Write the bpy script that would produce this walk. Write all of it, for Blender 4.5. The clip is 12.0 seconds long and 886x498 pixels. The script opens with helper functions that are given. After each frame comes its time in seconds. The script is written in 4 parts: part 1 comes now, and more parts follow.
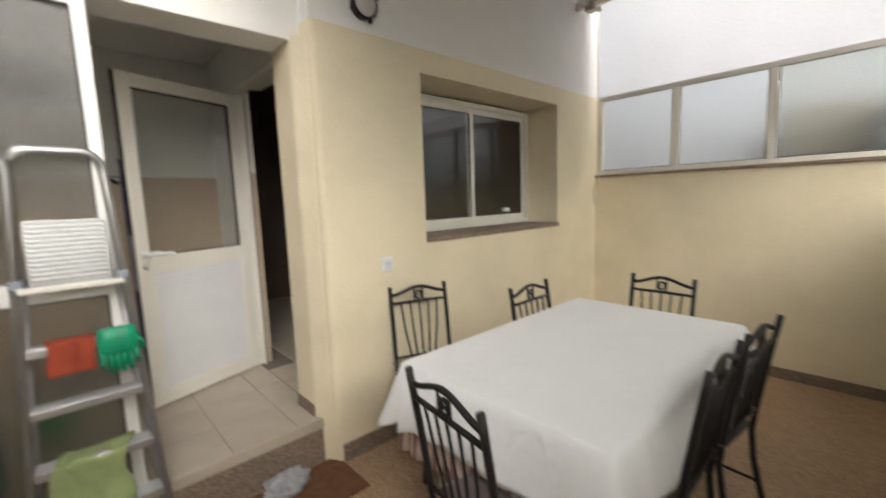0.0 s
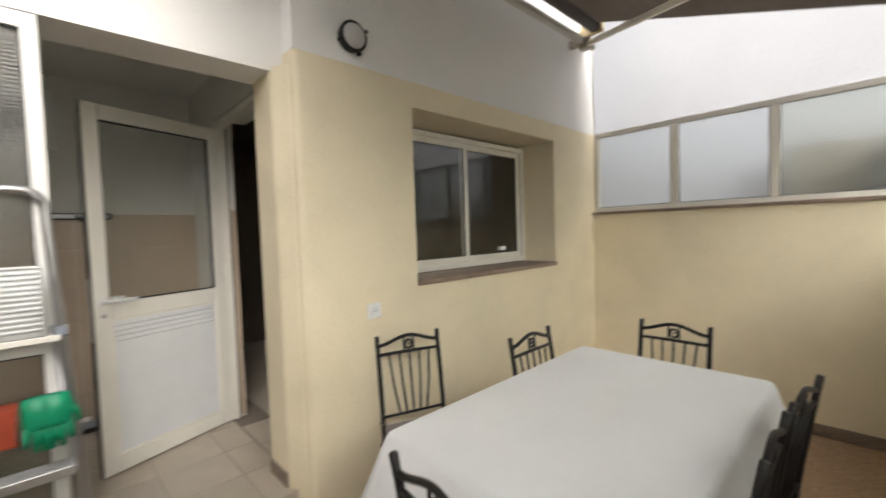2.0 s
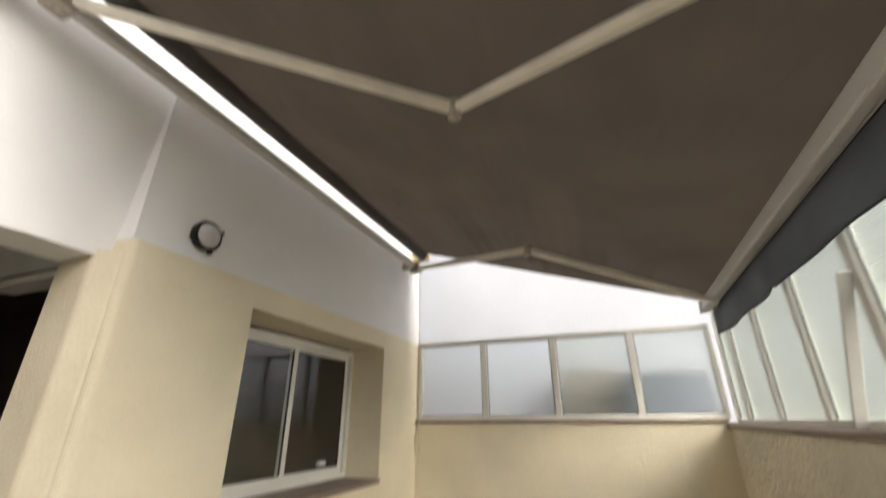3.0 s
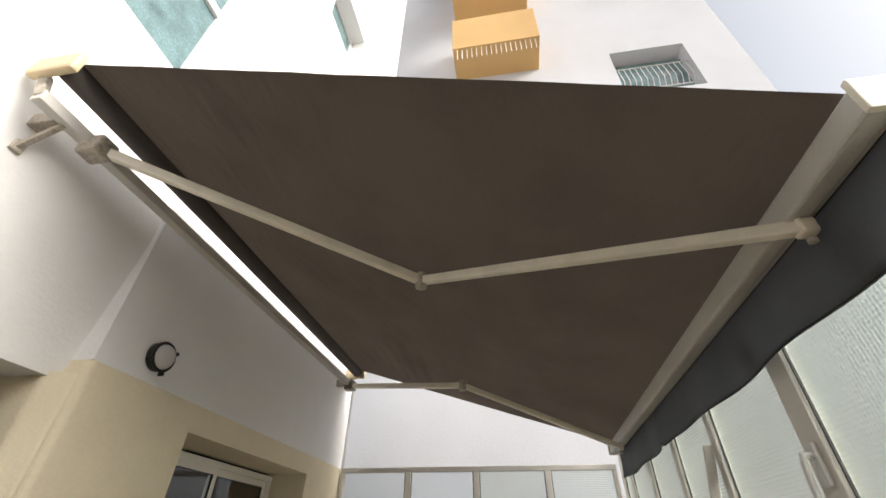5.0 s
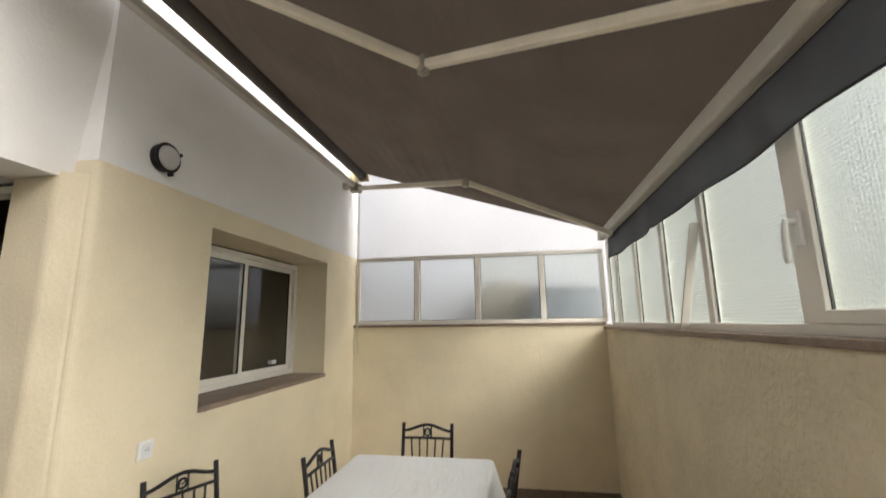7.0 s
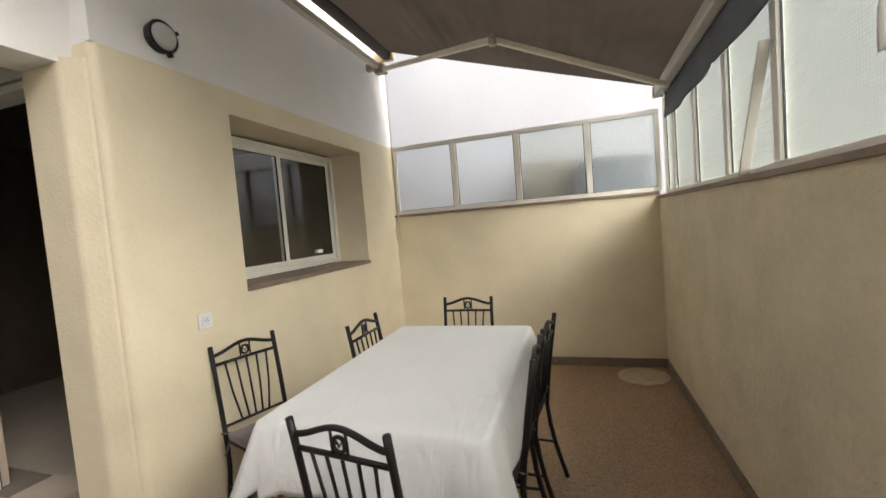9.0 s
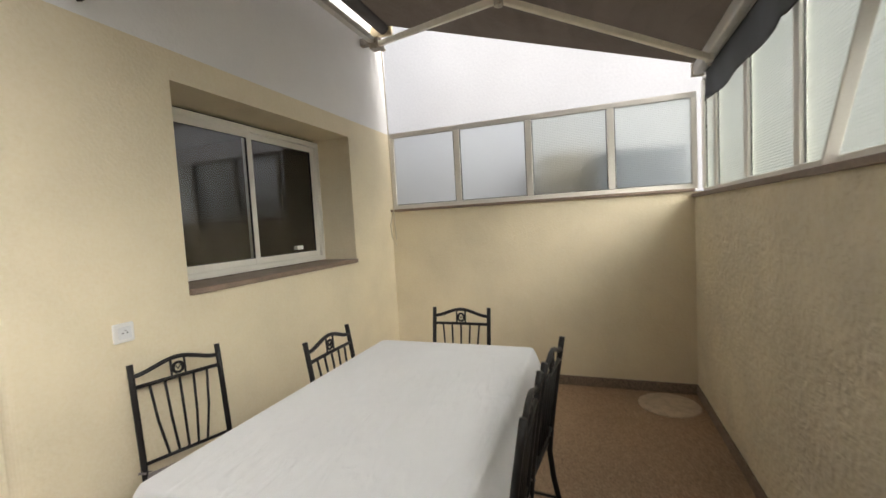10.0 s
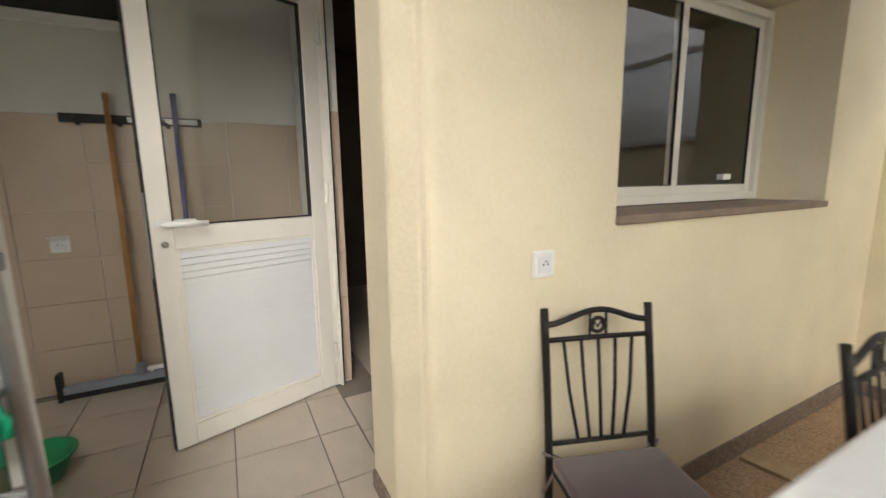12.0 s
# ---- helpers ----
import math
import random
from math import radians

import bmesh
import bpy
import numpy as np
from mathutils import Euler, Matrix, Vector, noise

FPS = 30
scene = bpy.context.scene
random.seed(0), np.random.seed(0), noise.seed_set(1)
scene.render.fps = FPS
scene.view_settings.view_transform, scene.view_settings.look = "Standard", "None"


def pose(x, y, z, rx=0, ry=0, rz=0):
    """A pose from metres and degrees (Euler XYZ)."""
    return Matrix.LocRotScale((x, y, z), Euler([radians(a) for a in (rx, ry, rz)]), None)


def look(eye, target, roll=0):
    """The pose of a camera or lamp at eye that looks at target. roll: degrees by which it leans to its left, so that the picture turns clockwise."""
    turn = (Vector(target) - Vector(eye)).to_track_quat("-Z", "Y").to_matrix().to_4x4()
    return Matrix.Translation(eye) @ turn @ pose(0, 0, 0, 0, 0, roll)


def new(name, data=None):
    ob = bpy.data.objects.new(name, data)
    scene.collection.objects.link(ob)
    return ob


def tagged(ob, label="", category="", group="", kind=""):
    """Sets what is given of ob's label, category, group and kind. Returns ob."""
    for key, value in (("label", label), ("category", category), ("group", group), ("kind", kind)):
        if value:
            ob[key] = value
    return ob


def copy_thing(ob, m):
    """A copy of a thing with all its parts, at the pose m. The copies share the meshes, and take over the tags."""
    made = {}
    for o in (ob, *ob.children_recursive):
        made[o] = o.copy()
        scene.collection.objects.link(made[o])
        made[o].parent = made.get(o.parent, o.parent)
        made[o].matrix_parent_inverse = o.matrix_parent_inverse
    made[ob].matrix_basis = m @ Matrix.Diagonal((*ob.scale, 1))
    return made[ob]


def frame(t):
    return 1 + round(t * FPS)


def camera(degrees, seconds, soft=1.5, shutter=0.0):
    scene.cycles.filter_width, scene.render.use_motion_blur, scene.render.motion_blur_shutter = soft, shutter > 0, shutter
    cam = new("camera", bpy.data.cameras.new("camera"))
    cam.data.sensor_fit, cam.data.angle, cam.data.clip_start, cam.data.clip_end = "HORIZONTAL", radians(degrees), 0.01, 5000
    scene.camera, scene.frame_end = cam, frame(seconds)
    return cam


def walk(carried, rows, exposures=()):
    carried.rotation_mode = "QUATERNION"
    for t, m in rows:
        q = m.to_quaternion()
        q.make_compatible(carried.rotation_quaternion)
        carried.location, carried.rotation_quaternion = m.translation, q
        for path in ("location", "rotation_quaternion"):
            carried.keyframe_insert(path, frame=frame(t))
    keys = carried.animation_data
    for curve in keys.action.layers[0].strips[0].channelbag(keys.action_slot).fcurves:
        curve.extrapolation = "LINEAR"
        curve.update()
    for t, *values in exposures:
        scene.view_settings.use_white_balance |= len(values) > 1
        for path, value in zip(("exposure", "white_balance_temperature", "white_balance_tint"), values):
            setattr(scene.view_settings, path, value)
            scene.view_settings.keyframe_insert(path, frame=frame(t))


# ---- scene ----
cam = camera(94.2, 12.0, 1.5, 0.4)
PATH = [
    (0, (0.208, 0.28, 1.478), (1.55, 1.743, 1.235), -2.0),
    (0.1, (0.206, 0.285, 1.503), (1.48, 1.815, 1.311), -2.8),
    (0.2, (0.201, 0.294, 1.517), (1.418, 1.868, 1.395), -2.6),
    (0.5, (0.184, 0.323, 1.546), (1.179, 2.058, 1.51), -1.8),
    (1, (0.166, 0.355, 1.546), (0.916, 2.208, 1.51), -2.7),
    (1.5, (0.251, 0.375, 1.541), (1.263, 2.097, 1.437), -2.9),
    (2, (0.348, 0.431, 1.517), (1.73, 1.875, 1.433), -1.9),
    (2.5, (0.371, 0.523, 1.596), (2.101, 1.501, 1.812), 1.4),
    (3, (0.178, 0.486, 1.660), (1.904, 1.143, 2.428), -0.4),
    (3.5, (-0.049, 0.436, 1.743), (1.430, 0.919, 3.001), 2.0),
    (5.5, (-0.254, 0.525, 1.733), (1.403, 0.707, 2.837), -1.1),
    (6, (-0.241, 0.535, 1.725), (1.540, 0.756, 2.606), -1.1),
    (6.5, (-0.247, 0.543, 1.699), (1.635, 0.792, 2.33), -0.9),
    (7, (-0.206, 0.544, 1.672), (1.734, 0.877, 2.024), -0.9),
    (7.5, (-0.190, 0.558, 1.651), (1.755, 0.984, 1.836), -1.8),
    (7.7, (-0.184, 0.556, 1.646), (1.757, 1.018, 1.788), -2.1),
    (9.3, (0.04, 0.402, 1.485), (1.935, 1.023, 1.33), -4.3),
    (9.5, (0.125, 0.407, 1.485), (2.019, 1.027, 1.316), -3.7),
    (10, (0.458, 0.408, 1.488), (2.331, 1.099, 1.365), -3.2),
    (10.5, (0.699, 0.421, 1.482), (2.368, 1.512, 1.326), -1.7),
    (11, (0.745, 0.543, 1.449), (1.843, 2.191, 1.171), -0.2),
    (11.5, (0.716, 0.893, 1.403), (1.585, 2.674, 1.133), 0.2),
    (12, (0.755, 1.346, 1.353), (1.675, 3.092, 1.032), -0.8),
]
EXPOSURES = [(0, 0.98), (0.5, 0.86), (1.5, 0.86), (2.5, 1.0), (3.5, 1.03), (5.5, 0.63), (6.5, 0.95), (7.5, 1.0), (9.5, 1.02), (10.5, 0.9), (11, 0.95), (12, 1.22)]
walk(cam, [(t, look(eye, target, roll)) for t, eye, target, roll in PATH], EXPOSURES)

# ---- light ----
world = bpy.data.worlds.new("world")
scene.world = world
world.use_nodes = True
wn = world.node_tree.nodes
sky = wn.new("ShaderNodeTexSky")
sky.sky_type = "NISHITA"
sky.sun_disc = False
SUN_EL, SUN_AZ = radians(34), radians(200)
sky.sun_elevation, sky.sun_rotation = SUN_EL, SUN_AZ
sky.air_density, sky.dust_density, sky.ozone_density = 1.0, 6.0, 1.0
haze = wn.new("ShaderNodeHueSaturation")
haze.inputs["Saturation"].default_value = 0.35
world.node_tree.links.new(sky.outputs[0], haze.inputs["Color"])
world.node_tree.links.new(haze.outputs[0], wn["Background"].inputs[0])
wn["Background"].inputs[1].default_value = 0.15
sun = new("sun", bpy.data.lights.new("sun", "SUN"))
sun.data.energy, sun.data.angle, sun.data.color = 1.5, radians(58), (1.0, 0.95, 0.88)
sun_dir = Vector((math.sin(SUN_AZ) * math.cos(SUN_EL), math.cos(SUN_AZ) * math.cos(SUN_EL), math.sin(SUN_EL)))
sun.matrix_world = look(sun_dir * 30, (0, 0, 0))


# ---- materials ----
def mat(name, color, rough=0.6, metal=0.0, vary=0.06, scale=6.0, bump=0.1, fine=120.0, stain=None, rand=0.0, sheen=0.0, spec=0.5):
    """Paint, plaster, metal, cloth: colour varied at two scales, with fine relief."""
    m = bpy.data.materials.new(name)
    m.use_nodes = True
    nt, n = m.node_tree, m.node_tree.nodes
    b = n["Principled BSDF"]
    co = n.new("ShaderNodeTexCoord")
    big, small = n.new("ShaderNodeTexNoise"), n.new("ShaderNodeTexNoise")
    big.inputs["Scale"].default_value, big.inputs["Detail"].default_value = scale, 5
    small.inputs["Scale"].default_value, small.inputs["Detail"].default_value = fine, 3
    for t in (big, small):
        nt.links.new(co.outputs["Object"], t.inputs["Vector"])
    ramp = n.new("ShaderNodeValToRGB")
    lo = stain or [c * (1 - 2 * vary) for c in color]
    ramp.color_ramp.elements[0].position, ramp.color_ramp.elements[1].position = 0.3, 0.62
    ramp.color_ramp.elements[0].color, ramp.color_ramp.elements[1].color = (*lo, 1), (*color, 1)
    nt.links.new(big.outputs["Fac"], ramp.inputs[0])
    mix = n.new("ShaderNodeMixRGB")
    mix.blend_type, mix.inputs[0].default_value = "OVERLAY", min(1.0, vary * 2.5)
    nt.links.new(ramp.outputs[0], mix.inputs[1])
    nt.links.new(small.outputs["Fac"], mix.inputs[2])
    out = mix.outputs[0]
    if rand:
        info, hsv, mr = n.new("ShaderNodeObjectInfo"), n.new("ShaderNodeHueSaturation"), n.new("ShaderNodeMapRange")
        mr.inputs[3].default_value, mr.inputs[4].default_value = 1 - rand, 1 + rand
        nt.links.new(info.outputs["Random"], mr.inputs[0])
        nt.links.new(mr.outputs[0], hsv.inputs["Value"])
        nt.links.new(out, hsv.inputs["Color"])
        out = hsv.outputs[0]
    nt.links.new(out, b.inputs["Base Color"])
    b.inputs["Roughness"].default_value, b.inputs["Metallic"].default_value = rough, metal
    b.inputs["Specular IOR Level"].default_value = spec
    if sheen:
        b.inputs["Sheen Weight"].default_value = sheen
    if bump:
        bp = n.new("ShaderNodeBump")
        bp.inputs["Strength"].default_value, bp.inputs["Distance"].default_value = bump, 0.01
        nt.links.new(small.outputs["Fac"], bp.inputs["Height"])
        nt.links.new(bp.outputs[0], b.inputs["Normal"])
    return m


def speckled(name, base, dark, light, scale=130.0, rough=0.55):
    """Terrazzo: chips of several tones in a cement ground, with large damp stains."""
    m = mat(name, base, rough, vary=0.14, scale=1.6, bump=0.12, fine=260)
    nt, n = m.node_tree, m.node_tree.nodes
    b = n["Principled BSDF"]
    src = b.inputs["Base Color"].links[0].from_socket
    co, vo, ramp, mix = (n.new(k) for k in ("ShaderNodeTexCoord", "ShaderNodeTexVoronoi", "ShaderNodeValToRGB", "ShaderNodeMixRGB"))
    vo.inputs["Scale"].default_value = scale
    nt.links.new(co.outputs["Object"], vo.inputs["Vector"])
    sep = n.new("ShaderNodeSeparateColor")
    nt.links.new(vo.outputs["Color"], sep.inputs[0])
    nt.links.new(sep.outputs[0], ramp.inputs[0])
    e = ramp.color_ramp.elements
    e[0].color, e[1].color = (*dark, 1), (*light, 1)
    mid = ramp.color_ramp.elements.new(0.5)
    mid.color = (*base, 1)
    mix.inputs[0].default_value = 0.55
    nt.links.new(src, mix.inputs[1])
    nt.links.new(ramp.outputs[0], mix.inputs[2])
    nt.links.new(mix.outputs[0], b.inputs["Base Color"])
    return m


def glass(name, rough=0.0, color=(0.95, 0.97, 0.96), grid=0.0, strength=0.3):
    m = bpy.data.materials.new(name)
    m.use_nodes = True
    nt, n = m.node_tree, m.node_tree.nodes
    b = n["Principled BSDF"]
    b.inputs["Base Color"].default_value = (*color, 1)
    b.inputs["Transmission Weight"].default_value = 1
    b.inputs["Roughness"].default_value, b.inputs["IOR"].default_value = rough, 1.45
    if grid:
        co, sep, add = n.new("ShaderNodeTexCoord"), n.new("ShaderNodeSeparateXYZ"), n.new("ShaderNodeMath")
        nt.links.new(co.outputs["Object"], sep.inputs[0])
        waves = []
        for k in (0, 1, 2):
            mul, sn = n.new("ShaderNodeMath"), n.new("ShaderNodeMath")
            mul.operation, sn.operation = "MULTIPLY", "SINE"
            mul.inputs[1].default_value = grid
            nt.links.new(sep.outputs[k], mul.inputs[0])
            nt.links.new(mul.outputs[0], sn.inputs[0])
            waves.append(sn)
        nt.links.new(waves[0].outputs[0], add.inputs[0])
        nt.links.new(waves[1].outputs[0], add.inputs[1])
        add2 = n.new("ShaderNodeMath")
        nt.links.new(add.outputs[0], add2.inputs[0])
        nt.links.new(waves[2].outputs[0], add2.inputs[1])
        bp = n.new("ShaderNodeBump")
        bp.inputs["Strength"].default_value, bp.inputs["Distance"].default_value = strength, 0.002
        nt.links.new(add2.outputs[0], bp.inputs["Height"])
        nt.links.new(bp.outputs[0], b.inputs["Normal"])
    return m


def striped(name, a, c, freq):
    """Woven cloth with upright stripes."""
    m = mat(name, a, 0.9, vary=0.05, bump=0.2, fine=400)
    nt, n = m.node_tree, m.node_tree.nodes
    b = n["Principled BSDF"]
    co, wv, ramp = n.new("ShaderNodeTexCoord"), n.new("ShaderNodeTexWave"), n.new("ShaderNodeValToRGB")
    wv.inputs["Scale"].default_value = freq
    wv.bands_direction = "DIAGONAL"
    mp = n.new("ShaderNodeMapping")
    mp.inputs["Scale"].default_value = (1, 1, 0)
    nt.links.new(co.outputs["Object"], mp.inputs[0])
    nt.links.new(mp.outputs[0], wv.inputs["Vector"])
    ramp.color_ramp.elements[0].color, ramp.color_ramp.elements[1].color = (*a, 1), (*c, 1)
    ramp.color_ramp.elements[0].position, ramp.color_ramp.elements[1].position = 0.35, 0.65
    nt.links.new(wv.outputs["Fac"], ramp.inputs[0])
    nt.links.new(ramp.outputs[0], b.inputs["Base Color"])
    return m


CREAM = mat("cream_plaster", (0.80, 0.71, 0.53), 0.85, vary=0.055, scale=2.2, bump=0.22, fine=70)
CREAM_ROUGH = mat("roughcast_plaster", (0.80, 0.72, 0.55), 0.9, vary=0.07, scale=3.0, bump=0.9, fine=34)
WHITE = mat("white_plaster", (0.84, 0.83, 0.82), 0.85, vary=0.03, scale=2.0, bump=0.25, fine=60)
WHITE_IN = mat("white_indoor_paint", (0.74, 0.73, 0.70), 0.7, vary=0.03, scale=2.0, bump=0.08, fine=60)
OUTER = mat("white_render", (0.56, 0.57, 0.60), 0.85, vary=0.04, scale=0.8, bump=0.2, fine=40)
TERRAZZO = speckled("terrazzo", (0.37, 0.24, 0.145), (0.16, 0.105, 0.07), (0.54, 0.40, 0.27))
SKIRT = speckled("terrazzo_skirting", (0.22, 0.165, 0.125), (0.11, 0.085, 0.07), (0.34, 0.27, 0.22), 90)
SILL = mat("brown_stone", (0.27, 0.20, 0.155), 0.5, vary=0.14, scale=9, bump=0.1, fine=140)
ALU = mat("cream_aluminium", (0.78, 0.755, 0.70), 0.4, vary=0.03, scale=4, bump=0.02)
ALU_W = mat("white_aluminium", (0.80, 0.80, 0.79), 0.35, vary=0.03, scale=4, bump=0.02)
ALU_G = mat("grey_white_aluminium", (0.60, 0.58, 0.54), 0.4, vary=0.04, scale=4, bump=0.02)
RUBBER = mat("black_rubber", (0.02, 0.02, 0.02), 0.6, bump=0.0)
PANEL = mat("white_infill_panel", (0.72, 0.73, 0.75), 0.45, vary=0.02, bump=0.05)
BARE = mat("bare_aluminium", (0.46, 0.46, 0.47), 0.38, metal=0.9, vary=0.05, scale=8, bump=0.05, fine=200)
IRON = mat("black_iron", (0.013, 0.012, 0.012), 0.42, spec=0.35, vary=0.1, scale=20, bump=0.06, fine=200)
CLOTH = mat("white_cotton", (0.78, 0.79, 0.82), 0.9, vary=0.02, scale=3, bump=0.25, fine=380, sheen=0.2)
def wrinkled(m, scale, amount):
    """Soft creases and fold lines over the fine weave."""
    nt, n = m.node_tree, m.node_tree.nodes
    b = n["Principled BSDF"]
    co, mp, no, bp = (n.new(k) for k in ("ShaderNodeTexCoord", "ShaderNodeMapping", "ShaderNodeTexNoise", "ShaderNodeBump"))
    mp.inputs["Scale"].default_value = (1.0, 2.4, 1.0)
    mp.inputs["Rotation"].default_value = (0, 0, 0.5)
    no.inputs["Scale"].default_value, no.inputs["Detail"].default_value, no.inputs["Distortion"].default_value = scale, 4, 1.2
    bp.inputs["Strength"].default_value, bp.inputs["Distance"].default_value = amount, 0.02
    nt.links.new(co.outputs["Object"], mp.inputs[0])
    nt.links.new(mp.outputs[0], no.inputs["Vector"])
    nt.links.new(no.outputs["Fac"], bp.inputs["Height"])
    nt.links.new(b.inputs["Normal"].links[0].from_socket, bp.inputs["Normal"])
    nt.links.new(bp.outputs[0], b.inputs["Normal"])


wrinkled(CLOTH, 6.0, 0.45)
wrinkled(CREAM, 4.0, 0.12)
wrinkled(WHITE, 3.0, 0.15)
wrinkled(CREAM_ROUGH, 18.0, 0.6)
UNDER = striped("striped_cotton", (0.30, 0.16, 0.16), (0.62, 0.50, 0.46), 12)
CUSHION = mat("mauve_brown_cushion", (0.125, 0.095, 0.095), 0.95, vary=0.08, scale=10, bump=0.3, fine=300, sheen=0.3)
TIE = mat("grey_tie", (0.22, 0.19, 0.19), 0.95, bump=0.2)
AWNING = mat("grey_brown_acrylic", (0.125, 0.108, 0.095), 0.85, vary=0.13, scale=2.2, bump=0.15, fine=320)
wrinkled(AWNING, 2.6, 0.9)


def lets_light_through(m, amount, tint):
    nt, n = m.node_tree, m.node_tree.nodes
    tr, mix = n.new("ShaderNodeBsdfTranslucent"), n.new("ShaderNodeMixShader")
    tr.inputs[0].default_value = (*tint, 1)
    mix.inputs[0].default_value = amount
    nt.links.new(n["Principled BSDF"].outputs[0], mix.inputs[1])
    nt.links.new(tr.outputs[0], mix.inputs[2])
    nt.links.new(mix.outputs[0], n["Material Output"].inputs[0])


lets_light_through(AWNING, 0.30, (0.07, 0.054, 0.040))
AWNING_V = mat("dark_grey_acrylic", (0.15, 0.155, 0.17), 0.85, vary=0.08, scale=4, bump=0.15, fine=320)
# Canopy cloth again, coloured darker for the shade under the roller.
AWNING_R = mat("rolled_acrylic_shaded", (0.085, 0.075, 0.068), 0.85, vary=0.1, scale=6, bump=0.15, fine=320)
ARM = mat("cream_lacquer", (0.82, 0.76, 0.64), 0.35, vary=0.06, scale=10, bump=0.02)
DIRTY = mat("weathered_cream_metal", (0.45, 0.40, 0.33), 0.5, vary=0.2, scale=30, bump=0.2)
YELLOWED = mat("yellowed_plastic", (0.66, 0.54, 0.33), 0.5, vary=0.06, bump=0.03)
FLOOR_TILE = mat("beige_floor_tile", (0.46, 0.40, 0.33), 0.3, vary=0.06, scale=5, bump=0.02, rand=0.05)
WALL_TILE = mat("beige_wall_tile", (0.52, 0.42, 0.33), 0.25, vary=0.03, scale=4, bump=0.02, rand=0.03)
GROUT = mat("grout", (0.20, 0.17, 0.14), 0.9, bump=0.1)
# Dark base colour stands in for the shade of unlit rooms.
DARK = mat("unlit_room_shade", (0.10, 0.075, 0.055), 0.7, vary=0.08, bump=0.05)
MANHOLE = mat("stone_cover", (0.60, 0.48, 0.35), 0.75, vary=0.12, scale=14, bump=0.2)
MATM = mat("rust_doormat", (0.15, 0.065, 0.03), 0.95, vary=0.15, scale=25, bump=0.6, fine=160)
BAG = mat("crumpled_plastic", (0.36, 0.37, 0.40), 0.25, vary=0.12, scale=25, bump=0.5, fine=40)
RED = mat("coral_cloth", (0.66, 0.13, 0.07), 0.95, vary=0.06, scale=20, bump=0.5, fine=260)
GLOVE = mat("green_rubber", (0.0, 0.26, 0.13), 0.4, vary=0.08, scale=20, bump=0.2)
LIME = mat("pale_green_cloth", (0.55, 0.66, 0.33), 0.95, vary=0.06, scale=20, bump=0.5, fine=240)
TEAL = mat("teal_enamel", (0.012, 0.10, 0.15), 0.4, vary=0.12, scale=8, bump=0.05)
WOOD = mat("varnished_wood", (0.40, 0.20, 0.07), 0.45, vary=0.14, scale=12, bump=0.1)
BATTEN = mat("pale_batten", (0.42, 0.31, 0.19), 0.7, vary=0.12, scale=12, bump=0.1)
BLUE = mat("blue_handle", (0.05, 0.06, 0.22), 0.4, bump=0.02)
SOCK = mat("white_plastic", (0.80, 0.80, 0.79), 0.35, vary=0.02, bump=0.0)
OPAL = mat("opal_glass", (0.52, 0.51, 0.50), 0.25, vary=0.03, bump=0.02)
WOODWALL = mat("beige_render", (0.44, 0.40, 0.34), 0.85, vary=0.2, scale=3.0, bump=0.2)
OCHRE = mat("ochre_render", (0.56, 0.36, 0.15), 0.85, vary=0.05, scale=1.0, bump=0.2, fine=40)
GROUND = mat("cement_ground", (0.33, 0.30, 0.26), 0.9, vary=0.12, scale=1, bump=0.3)
GREEN_B = mat("green_plastic", (0.02, 0.26, 0.10), 0.35, bump=0.02)
GREY_BR = mat("grey_plastic", (0.25, 0.28, 0.33), 0.5, bump=0.05)
CLEAR = glass("clear_glass", 0.0)
FROST = glass("frosted_glass", 0.45, (0.90, 0.94, 0.97))
RIBBED = glass("patterned_glass", 0.30, (0.68, 0.745, 0.69), 440.0, 0.42)
RIBBED_FAR = glass("patterned_glass_coarse", 0.40, (0.76, 0.80, 0.78), 440.0, 0.5)
RIBBED_IN = glass("patterned_glass_dim", 0.27, (0.74, 0.74, 0.70), 440.0, 0.3)
BLUEGLASS = mat("sheer_curtain_pane", (0.16, 0.25, 0.26), 0.15, vary=0.2, scale=6, bump=0.05)
ROPE = mat("cord", (0.62, 0.56, 0.44), 0.8, bump=0.1)


# ---- shapes ----
def empty(name, m=None):
    ob = new(name)
    if m is not None:
        ob.matrix_basis = m
    return ob


def finish(bm, name, material, smooth=False):
    me = bpy.data.meshes.new(name)
    bm.normal_update()
    bm.to_mesh(me)
    bm.free()
    me.materials.append(material)
    if smooth:
        for p in me.polygons:
            p.use_smooth = True
    return me


def part(name, bm, material, parent=None, label="", smooth=False):
    ob = new(name, finish(bm, name, material, smooth))
    ob.parent = parent
    return tagged(ob, label)


def add_box(bm, x0, y0, z0, x1, y1, z1, bevel=0.0, m=None):
    start = len(bm.verts)
    geo = bmesh.ops.create_cube(bm, size=1)
    bmesh.ops.transform(bm, verts=geo["verts"], matrix=Matrix.Translation(((x0 + x1) / 2, (y0 + y1) / 2, (z0 + z1) / 2)) @ Matrix.Diagonal((abs(x1 - x0), abs(y1 - y0), abs(z1 - z0), 1)))
    if bevel:
        edges = list({e for v in geo["verts"] for e in v.link_edges})
        bmesh.ops.bevel(bm, geom=edges, offset=bevel, segments=2, affect="EDGES", profile=0.5)
    if m is not None:
        bm.verts.ensure_lookup_table()
        bmesh.ops.transform(bm, verts=bm.verts[start:], matrix=m)
    return bm


def box(x0, y0, z0, x1, y1, z1, bevel=0.0, m=None):
    return add_box(bmesh.new(), x0, y0, z0, x1, y1, z1, bevel, m)


